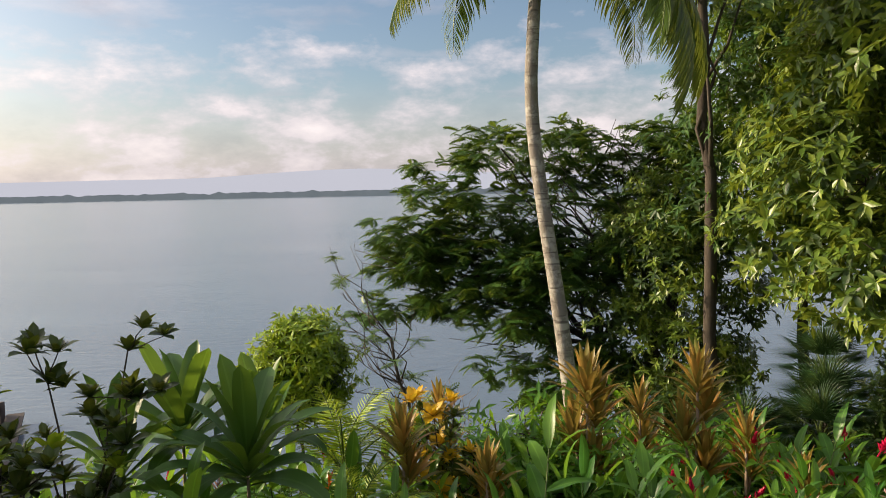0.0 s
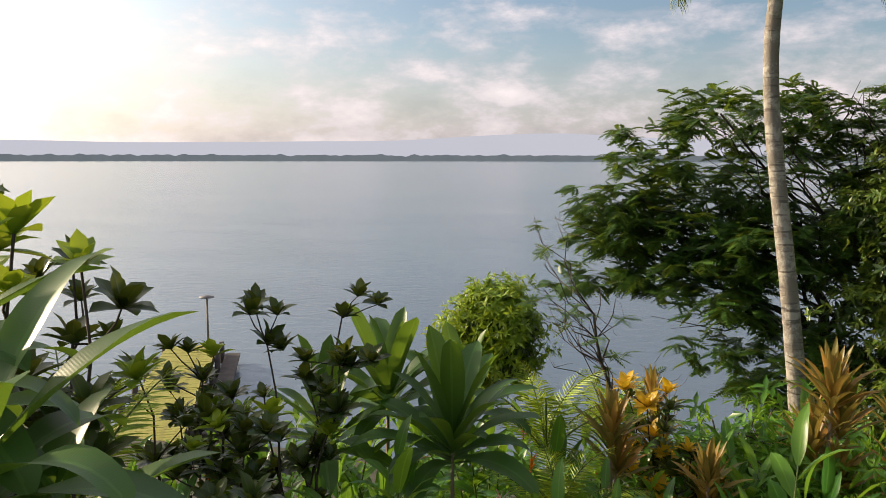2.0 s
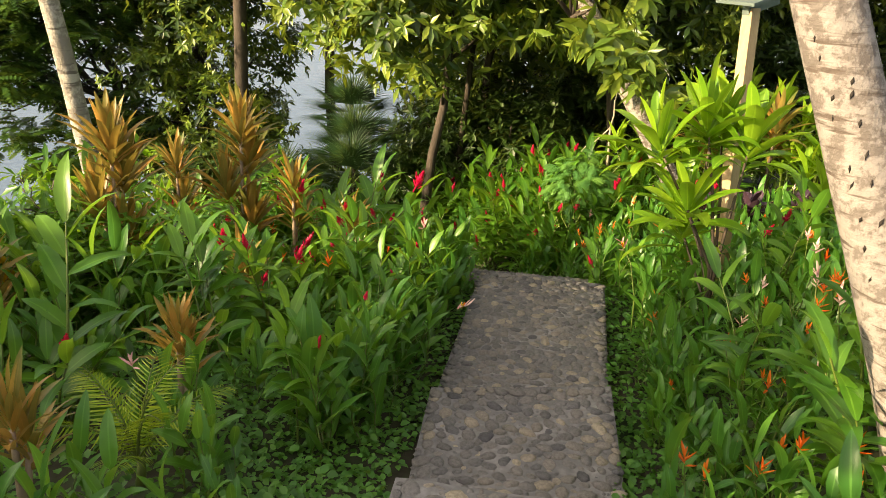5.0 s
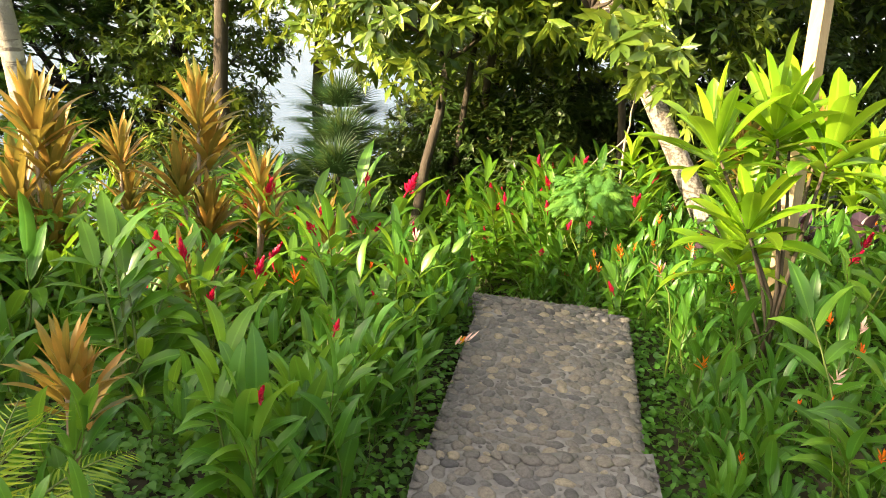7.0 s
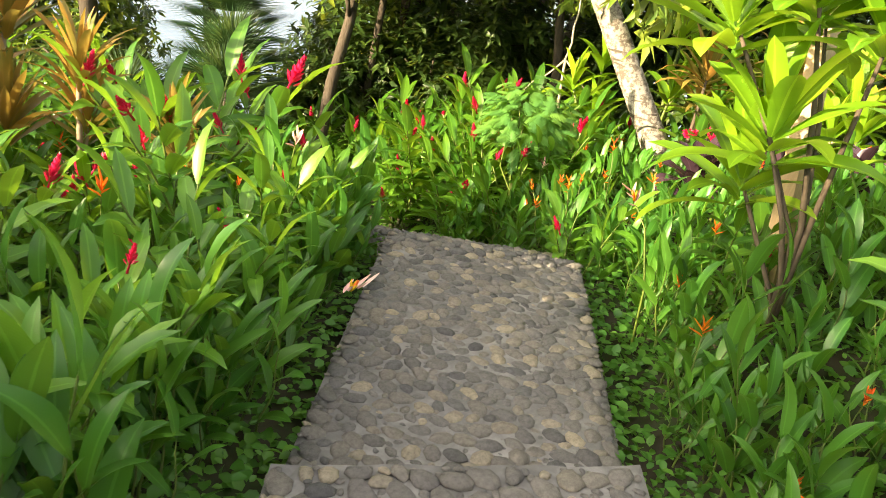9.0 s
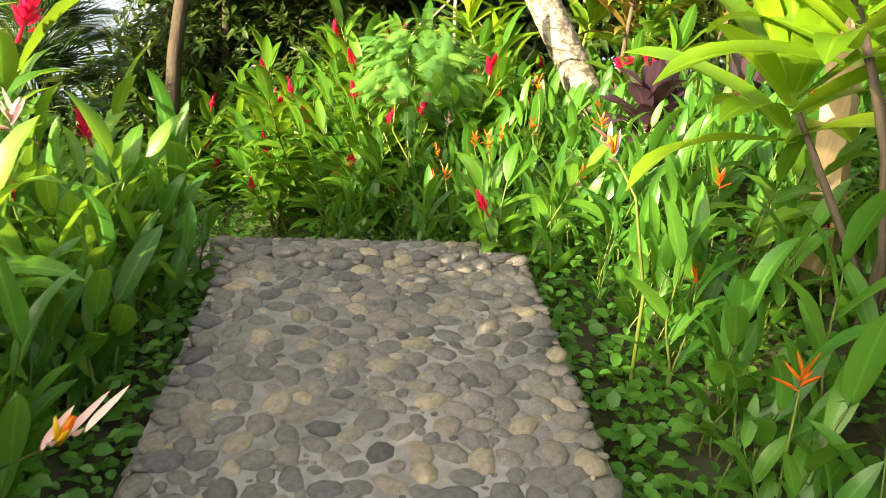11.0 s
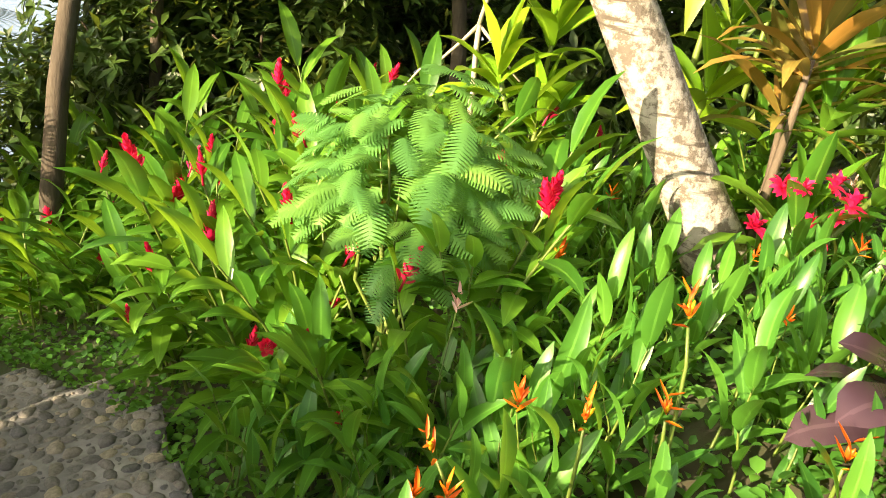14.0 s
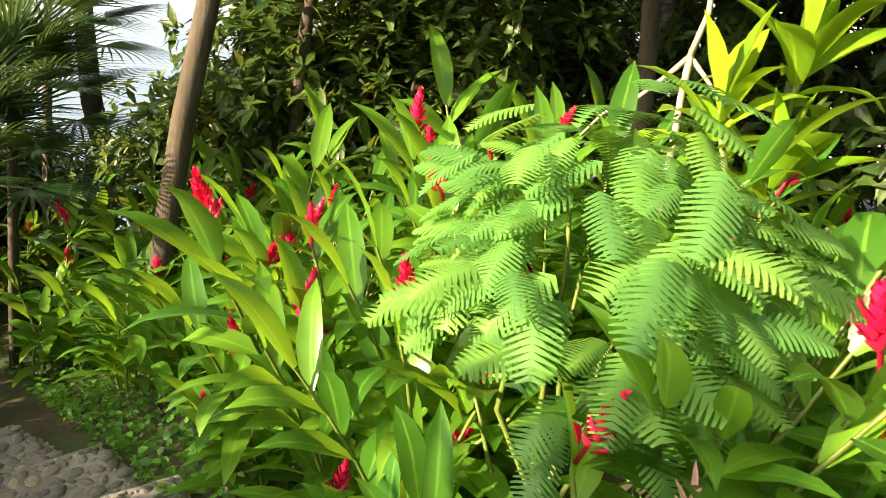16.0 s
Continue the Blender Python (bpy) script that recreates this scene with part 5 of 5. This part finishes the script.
    # crotons
    cro = [blade(0.17, 0.075, 0.4, 0.3, 4, 0.7, 0.55), blade(0.15, 0.07, 0.7, 0.3, 4, 0.7, 0.55)]
    whorls = {}
    for mat in (M_CROTON, M_BUSH, M_YELLOW):
        for _ in range(3):
            lb = Builder()
            spread(lb, cro, 12, (0, 0, 0), lambda s: 0.2 + 1.0 * s)
            whorls.setdefault(mat.name, []).append(lb.mesh("leaf_whorl", mat))
    for x, y, top, yel in ((-2.66, 5.36, 0.55, 0.05), (-2.75, 4.5, 0.12, 0.2), (-2.62, 2.95, 1.62, 0.2), (-3.3, 5.2, 0.3, 0.08), (-2.1, 3.6, 0.0, 0.12), (-0.05, 8.4, -0.72, 0.55), (0.25, 7.75, -1.05, 0.45), (-3.2, 3.3, 1.2, 0.15), (-2.9, 2.2, 0.9, 0.2)):
        z = ground(x, y)
        hd = top - z
        ob = thing("croton", "dark croton shrub with scattered yellow leaf whorls" if yel < 0.4 else "croton shrub crowned with golden yellow leaves", "croton", Matrix.Translation((x, y, z - 0.03)), "crotons in the garden")
        tips = []
        for k in range(6):
            b = Builder()
            w = limb(b, (U(-0.06, 0.06), U(-0.06, 0.06), 0), (U(-0.38, 0.38), U(-0.38, 0.38), hd * (1.0 - 0.07 * k)), 0.014, 0.006, 6, 0.035, 5)
            tips += [w[4], w[6]]
            for _ in range(4):
                q = w[rng.randint(3, 6)]
                t = q + Vector((U(-0.25, 0.25), U(-0.25, 0.25), U(-0.05, 0.25)))
                limb(b, q, t, 0.007, 0.004, 3, 0.06, 4)
                tips.append(t)
            child("stem", b.mesh("stem", M_BARK), ob)
        for t in tips:
            mat = (M_YELLOW if yel > 0.4 else M_BUSH) if U(0, 1) < yel else M_CROTON
            child("leaf_whorl", rng.choice(whorls[mat.name]), ob, Matrix.LocRotScale(t, Euler((U(-0.4, 0.4), U(-0.4, 0.4), U(0, 6))), (U(0.8, 1.2),) * 3))


rng.seed(42)
first_garden()


def leafy_shrubs():
    base = leafy_tree("leafy_shrub", "light green leafy shrub with pointed leaves", 1.2, [(0, 0, 0.9, 0.45, 0.45, 0.4), (0.3, 0.1, 0.6, 0.4, 0.4, 0.35), (-0.3, -0.1, 0.6, 0.4, 0.4, 0.35), (0.05, 0.1, 1.2, 0.3, 0.3, 0.3)], 150, 7, LEAF_MED, 0.95, M_GINGER, 0.02, 0.4)
    tagged(base, category="shrub", group="leafy shrubs below the palm")
    for i, (x, y, s) in enumerate(((1.0, 7.9, 1.1), (0.75, 8.6, 1.1), (2.0, 7.4, 0.8), (1.55, 9.2, 1.2), (0.3, 9.3, 1.0), (3.2, 9.0, 1.0))):
        m = Matrix.LocRotScale((x, y, ground(x, y) - 0.03), Euler((0, 0, U(0, 6.3))), (s,) * 3)
        if i == 0:
            base.matrix_basis = m
        else:
            copy_thing(base, m)


leafy_shrubs()


# ---- garden plants beside the landing ----
def landing_garden():
    x, y = 4.97, 4.25
    cane_plant("dracaena", "bright green dracaena with several leafy heads", "dracaena", x, y, [(0.0, 0.28, h_at(x, y, 0.08)), (-0.3, 0.42, h_at(x, y, -0.08)), (0.26, 0.34, h_at(x, y, 0.0)), (0.14, 0.02, h_at(x, y, -0.02)), (-0.16, 0.2, h_at(x, y, -0.5)), (0.02, 0.34, h_at(x, y, -0.75))], "strap", M_DRAC, 19, 0.92, M_BROWN, thick=0.66, span=1.25)
    for x, y, z, n in ((6.85, 5.86, -1.34, 24), (7.15, 5.42, -1.4, 20), (7.45, 5.0, -1.3, 18)):
        cane_plant("purple_cordyline", "dark purple broad-leaved cordyline by the pale trunk", "cordyline", x, y, [(0, 0, max(0.12, h_at(x, y, z)))], "oval", M_PURPLE, n + 4, 0.78, group="purple cordylines")
    for x, y, z in ((8.15, 6.75, -0.75), (8.6, 6.2, -0.55), (8.9, 5.2, -0.4)):
        cane_plant("cordyline", "bronze and orange cordyline with narrow upright leaves", "cordyline", x, y, [(0, 0, h_at(x, y, z)), (0.2, 0.1, h_at(x, y, z) * 0.75)], "narrow", M_BRONZE, 26, 1.1, M_BROWN, group="bronze cordylines")
    for x, y, z in ((8.6, 7.4, -0.5), (9.3, 6.6, -0.4), (9.2, 5.9, -0.6), (8.2, 4.8, -0.8), (6.9, 4.2, -0.5), (7.8, 3.6, -0.3), (10.0, 7.6, -0.5), (10.2, 5.4, -0.2), (6.2, 3.2, -0.35), (9.0, 4.0, -0.2), (8.5, 8.2, -1.0), (8.7, 5.5, -0.95), (9.3, 4.8, -0.8), (8.9, 6.1, -0.9), (9.7, 6.0, -0.6)):
        cane_plant("broadleaf_plant", "bright green broad-leaved shrub plant with several heads", "shrub", x, y, [(0.0, 0.0, h_at(x, y, z)), (U(-0.3, 0.3), U(-0.3, 0.3), h_at(x, y, z) * 0.8), (U(-0.3, 0.3), U(-0.3, 0.3), h_at(x, y, z) * 0.6)], "mid", M_DRAC, 11, 1.0, M_STEM, "broad-leaved shrubs behind the flowers")
    # feathery pale shrub with bare forked twigs behind it
    x, y = 6.9, 7.65
    z = ground(x, y)
    ob = thing("mimosa_shrub", "feathery pale green mimosa shrub full of small leaflets", "shrub", Matrix.Translation((x, y, z - 0.03)))
    for k in range(9):
        b = Builder()
        limb(b, (0, 0, 0), (U(-0.4, 0.4), U(-0.35, 0.35), U(0.5, 1.2)), 0.013, 0.005, 6, 0.04, 5)
        child("stem", b.mesh("stem", M_STEM), ob)
    mid_h = h_at(x, y, -1.36)
    pm = []
    for pairs, length, half, droop in ((14, 0.23, 0.07, 0.6), (13, 0.21, 0.066, 1.0), (12, 0.19, 0.062, 0.35)):
        pb = Builder()
        pb.add(oblong_pinnate(pairs, length, half, droop))
        pm.append(pb.mesh("compound_leaf", M_MIMOSA))
    for i in range(260):
        a, e = U(0, 6.3), math.asin(U(-0.45, 1.0))
        k = U(0.6, 1.0)
        out = Vector((math.cos(a) * math.cos(e), math.sin(a) * math.cos(e), math.sin(e)))
        at = Vector((out.x * 0.4 * k, out.y * 0.4 * k, mid_h + 0.04 + 0.42 * out.z * k + 0.08 * math.sin(a * 3)))
        turn = a + U(-0.9, 0.9)
        d = (math.cos(turn), math.sin(turn), U(-0.75, 0.15))
        child("compound_leaf", pm[i % 3], ob, aim(at, d, up=(out.x * 0.5, out.y * 0.5, 1.0), scale=U(0.6, 0.95)))
    x, y = 8.5, 8.6
    z = ground(x, y)
    b = Builder()
    w = limb(b, (0, 0, 0), (-0.1, 0.05, -0.92 - z), 0.022, 0.016, 8, 0.012, 7)
    t = w[-1]
    limb(b, t, t + Vector((0.02, 0, 0.9)), 0.014, 0.006, 5, 0.03, 6)
    limb(b, t, t + Vector((0.28, -0.25, -0.35)), 0.012, 0.005, 4, 0.04, 6)
    limb(b, t, t + Vector((-0.26, 0.28, -0.42)), 0.013, 0.005, 4, 0.04, 6)
    ob = new("bare_sapling", b.mesh("bare_sapling", M_TWIG))
    ob.matrix_basis = Matrix.Translation((x, y, z))
    tagged(ob, "pale bare forked sapling behind the mimosa", "sapling")
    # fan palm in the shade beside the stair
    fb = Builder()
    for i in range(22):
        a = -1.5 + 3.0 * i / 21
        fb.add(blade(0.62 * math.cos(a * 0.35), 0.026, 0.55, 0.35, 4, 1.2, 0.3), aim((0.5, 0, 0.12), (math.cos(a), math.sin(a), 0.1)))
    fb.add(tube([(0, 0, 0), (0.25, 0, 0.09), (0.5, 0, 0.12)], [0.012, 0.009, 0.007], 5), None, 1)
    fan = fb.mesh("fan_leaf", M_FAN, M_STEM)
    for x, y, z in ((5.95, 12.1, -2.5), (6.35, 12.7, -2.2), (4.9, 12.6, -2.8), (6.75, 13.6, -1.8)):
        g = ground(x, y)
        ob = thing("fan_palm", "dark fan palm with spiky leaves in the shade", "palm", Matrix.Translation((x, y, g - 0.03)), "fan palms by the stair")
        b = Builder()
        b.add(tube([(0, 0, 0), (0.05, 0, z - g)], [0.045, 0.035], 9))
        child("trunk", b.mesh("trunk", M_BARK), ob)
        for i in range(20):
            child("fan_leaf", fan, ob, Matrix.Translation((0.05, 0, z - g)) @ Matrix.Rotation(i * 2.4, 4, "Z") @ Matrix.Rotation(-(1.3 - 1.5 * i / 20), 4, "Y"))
    # scarlet blooms by the pale trunk
    bb = Builder()
    br = blade(0.055, 0.022, 0.9, 0.3, 4, 0.8, 0.5)
    for i in range(24):
        a, e = i * 2.4, U(-0.2, 1.4)
        bb.add(br, aim((0, 0, 0), (math.cos(a) * math.cos(e), math.sin(a) * math.cos(e), math.sin(e)), scale=U(0.8, 1.2)))
    bloom = bb.mesh("bloom", M_RED)
    x, y = 7.97, 6.55
    ob = cane_plant("flowering_shrub", "shrub with clusters of scarlet blooms and broad leaves", "shrub", x, y, [(0, 0, h_at(x, y, -1.42)), (0.15, -0.2, h_at(x, y, -1.2)), (0.3, 0.1, h_at(x, y, -1.0))], "mid", M_GINGER, 13, 0.85, M_STEM)
    for i in range(8):
        child("bloom", bloom, ob, Matrix.LocRotScale((U(-0.2, 0.0), U(-0.18, 0.12), h_at(x, y, U(-1.3, -1.02))), Euler((U(-0.5, 0.5), U(-0.5, 0.5), U(0, 6))), (U(0.9, 1.3),) * 3), "cluster of scarlet petals")



rng.seed(43)
landing_garden()


# ---- beds of ginger and heliconia ----
def beds():
    taken = [(3.31, 1.9), (8.0, 6.6), (5.42, 4.47), (6.9, 7.65), (6.65, 7.6), (7.15, 7.55), (6.85, 7.9), (6.85, 5.86), (7.97, 6.55), (4.97, 4.25), (7.5, 7.2), (7.75, 7.3), (7.6, 7.55), (7.4, 7.5), (7.85, 7.6), (7.3, 7.75)]

    def free(x, y, gap):
        return all((x - a) ** 2 + (y - b) ** 2 > gap * gap for a, b in taken)

    def fill(x0, x1, y0, y1, tries, gap, make, keep):
        for _ in range(tries):
            x, y = U(x0, x1), U(y0, y1)
            d, _z = on_trail(x, y)
            if d > keep and free(x, y, gap):
                taken.append((x, y))
                make(x, y, d)

    def right_bed(x, y, d):
        low = x > 5.7 and y < 7.1
        if low or U(0, 1) < 0.88:
            heliconia_clump(x, y, U(0.5, 0.66) if low else U(0.6, 0.82), 6, rng.choice((1, 2, 2, 3)) if y < 3.6 else rng.choice((0, 0, 1)))
        else:
            ginger_clump(x, y, U(0.55, 0.7), 4, rng.choice((0, 1, 1)))

    def left_bed(x, y, d):
        if U(0, 1) < 0.5:
            heliconia_clump(x, y, U(0.7, 0.92), 7, rng.choice((1, 1, 2)))
        else:
            ginger_clump(x, y, U(0.6, 0.85), 6, rng.choice((2, 3, 3)))

    def ginger_bed(x, y, d):
        if d < 1.12:
            heliconia_clump(x, y, U(0.42, 0.55), 6, rng.choice((0, 0, 1)))
        else:
            ginger_clump(x, y, U(0.6, 0.9), 6, rng.choice((0, 0, 1, 1)))

    def tall(y):
        return 0.9 if y < 5 else 1.15 if y < 7 else 1.35

    def quiet(x, y, d):
        if y < 5.4 and x > -0.6:
            heliconia_clump(x, y, U(0.6, 0.8), 9, 1 if U(0, 1) < 0.2 else 0)
        elif U(0, 1) < 0.5:
            ginger_clump(x, y, U(0.55, 0.85) * tall(y), 5, 1 if U(0, 1) < 0.18 else 0)
        else:
            heliconia_clump(x, y, U(0.8, 1.1) * tall(y), 6, 1 if U(0, 1) < 0.15 else 0)

    for x, y in ((6.55, 7.0), (6.8, 7.05), (6.95, 6.8), (6.3, 7.1), (6.3, 6.6), (6.5, 6.7), (6.15, 6.35), (6.4, 7.05), (6.5, 7.35), (6.6, 7.7), (6.45, 6.9), (6.75, 6.6)):
        taken.append((x, y))
        heliconia_clump(x, y, U(0.6, 0.8), 7, rng.choice((0, 0, 1)))
    for x, y in ((7.0, 10.5), (6.8, 11.1), (7.2, 10.8), (6.95, 11.5), (7.3, 10.3), (6.75, 11.9), (7.25, 11.9), (6.5, 12.3), (7.0, 12.4), (7.6, 12.3)):
        taken.append((x, y))
        ginger_clump(x, y, U(0.75, 0.95), 6, 1)
    for x, y in ((6.55, 7.55), (6.62, 7.2), (6.95, 7.25)):
        taken.append((x, y))
        ginger_clump(x, y, U(0.62, 0.74), 6, 2)
    for x, y in ((7.3, 8.55), (6.75, 8.45), (7.1, 8.9), (6.75, 8.0), (7.55, 9.75), (7.3, 10.1), (7.9, 9.3), (3.38, 7.4), (4.23, 7.68), (2.9, 7.3), (8.15, 8.0), (4.3, 8.2), (6.9, 9.2)):
        taken.append((x, y))
        ginger_clump(x, y, U(0.8, 0.95), 6, 3)
    # a close low border on the sunny side of the landing
    for i in range(32):
        s = (i - 6) / 25
        x, y = 2.25 + 2.0 * s + U(-0.05, 0.05), 4.75 + 1.85 * s + U(-0.05, 0.05)
        taken.append((x, y))
        if i % 3 == 1:
            ginger_clump(x - 0.12, y + 0.12, U(0.5, 0.62), 5, 1 if i % 2 else 0)
        else:
            heliconia_clump(x, y, U(0.7, 0.92), 7, 0)
    # and a looser one on the other side
    for i in range(26):
        s = i / 25
        x, y = 2.85 + 2.55 * s + U(-0.08, 0.08), 2.65 + 2.7 * s + U(-0.08, 0.08)
        if i % 13 == 11 or not free(x, y, 0.1):
            continue
        taken.append((x, y))
        heliconia_clump(x + 0.06, y - 0.06, U(0.55, 0.74), 6, 1 if i % 6 == 2 else 0)
    fill(2.2, 6.6, 0.8, 5.6, 1500, 0.25, right_bed, 0.72)
    fill(5.4, 8.6, 3.6, 7.9, 2200, 0.225, right_bed, 0.74)
    fill(1.9, 5.2, 4.6, 9.8, 1100, 0.34, left_bed, 0.84)
    fill(6.0, 9.4, 7.0, 12.0, 900, 0.36, ginger_bed, 0.84)
    fill(-1.2, 2.0, 3.2, 9.6, 700, 0.5, quiet, 1.1)
    fill(-5.0, -0.6, 2.4, 10.5, 400, 0.7, quiet, 1.2)
    fill(3.0, 8.6, 9.2, 13.6, 600, 0.46, ginger_bed, 0.86)


rng.seed(44)
beds()


def great_bloom(x, y, top, arch, length, mat, label):
    """One heliconia bloom on an arching stalk: long boat-shaped bracts and thin tips."""
    z = ground(x, y)
    ob = thing("heliconia_bloom", label, "flower", Matrix.Translation((x, y, z - 0.02)), "single heliconia blooms")
    h = top - z
    b = Builder()
    ends = [Vector((0, 0, 0)), Vector((arch[0] * 0.15, arch[1] * 0.15, h * 0.5)), Vector((arch[0] * 0.6, arch[1] * 0.6, h * 0.88)), Vector((arch[0], arch[1], h))]
    b.add(tube([tuple(p) for p in ends], [0.0075, 0.006, 0.005, 0.004], 6))
    child("stalk", b.mesh("stalk", M_STEM), ob)
    way = (ends[3] - ends[2]).normalized()
    side = way.cross(Vector((0, 0, 1))).normalized()
    for i in range(5):
        p = ends[3] + way * (0.02 * i)
        d = way * (0.2 + 0.14 * i) + Vector((0, 0, 1)) * (0.45 if i % 2 else 0.05) + side * (1.15 if i % 2 else -1.15) * U(0.5, 1.1)
        bb = Builder()
        bb.add(blade(length * U(0.8, 1.1), length * 0.17, -0.25, 0.9, 6, 0.9, 0.28), aim((0, 0, 0), d))
        child("bract", bb.mesh("bract", mat), ob, Matrix.Translation(p))
    for i in range(6):
        d = (way * U(0.3, 1.0) + Vector((U(-0.5, 0.5), U(-0.5, 0.5), U(0.4, 1.0)))).normalized() * length * U(0.4, 0.6)
        p = ends[3] + way * 0.03
        bb = Builder()
        bb.add(tube([tuple(p), tuple(p + d * 0.6), tuple(p + d)], [0.005, 0.0055, 0.0015], 6))
        child("floret", bb.mesh("floret", M_YELLOW if i % 2 else M_ORANGE), ob)


def single_blooms():
    great_bloom(2.95, 5.25, -1.09, (0.2, -0.2), 0.095, M_PINK, "pale pink heliconia bloom nodding over the landing")
    great_bloom(4.82, 4.8, -0.88, (-0.04, 0.18), 0.095, M_PINK, "pale pink heliconia bloom beside the landing")
    for x, y, top in ((6.42, 6.28, -1.14), (5.74, 6.08, -1.32), (6.3, 6.45, -1.44), (6.42, 6.3, -1.36), (6.5, 5.95, -1.31), (6.1, 6.62, -1.56)):
        great_bloom(x, y, top, (U(-0.06, 0.04), U(0.0, 0.08)), 0.065, M_ORANGE, "orange heliconia bloom on a thin upright stalk")


single_blooms()


def ground_cover():
    """Small-leaved creepers over the soil."""
    n = 110000
    x = np.concatenate([nrg.uniform(-4, 10, n // 2), nrg.uniform(1.0, 9.0, n // 2)])
    y = np.concatenate([nrg.uniform(1, 12, n // 2), nrg.uniform(2.6, 12.8, n // 2)])
    p = []
    for a, c in zip(x, y):
        d, _z = on_trail(a, c)
        if d > 0.58:
            p.append((a, c, ground(a, c) + abs(rng.gauss(0.03, 0.06))))
    p = np.array(p)
    d = nrg.normal(0, 1, p.shape)
    d[:, 2] = nrg.uniform(-0.1, 0.6, len(p))
    b = Builder()
    scrap = ([(0, 0, 0), (0.014, -0.017, 0.006), (0.036, -0.019, 0.005), (0.056, 0, -0.008), (0.036, 0.019, 0.005), (0.014, 0.017, 0.006), (0.028, 0, 0.0)], [(0, 1, 6), (1, 2, 6), (2, 3, 6), (3, 4, 6), (4, 5, 6), (5, 0, 6)], [(0, 0)] * 7)
    b.add_many(scrap, aims(p, d, np.tile([0, 0, 1.0], (len(p), 1)) + nrg.normal(0, 0.3, p.shape), nrg.uniform(0.5, 1.15, len(p))))
    tagged(new("ground_cover", b.mesh("ground_cover", M_COVER)), "low creeping green leaves covering the soil", "ground cover", kind="stuff")


ground_cover()
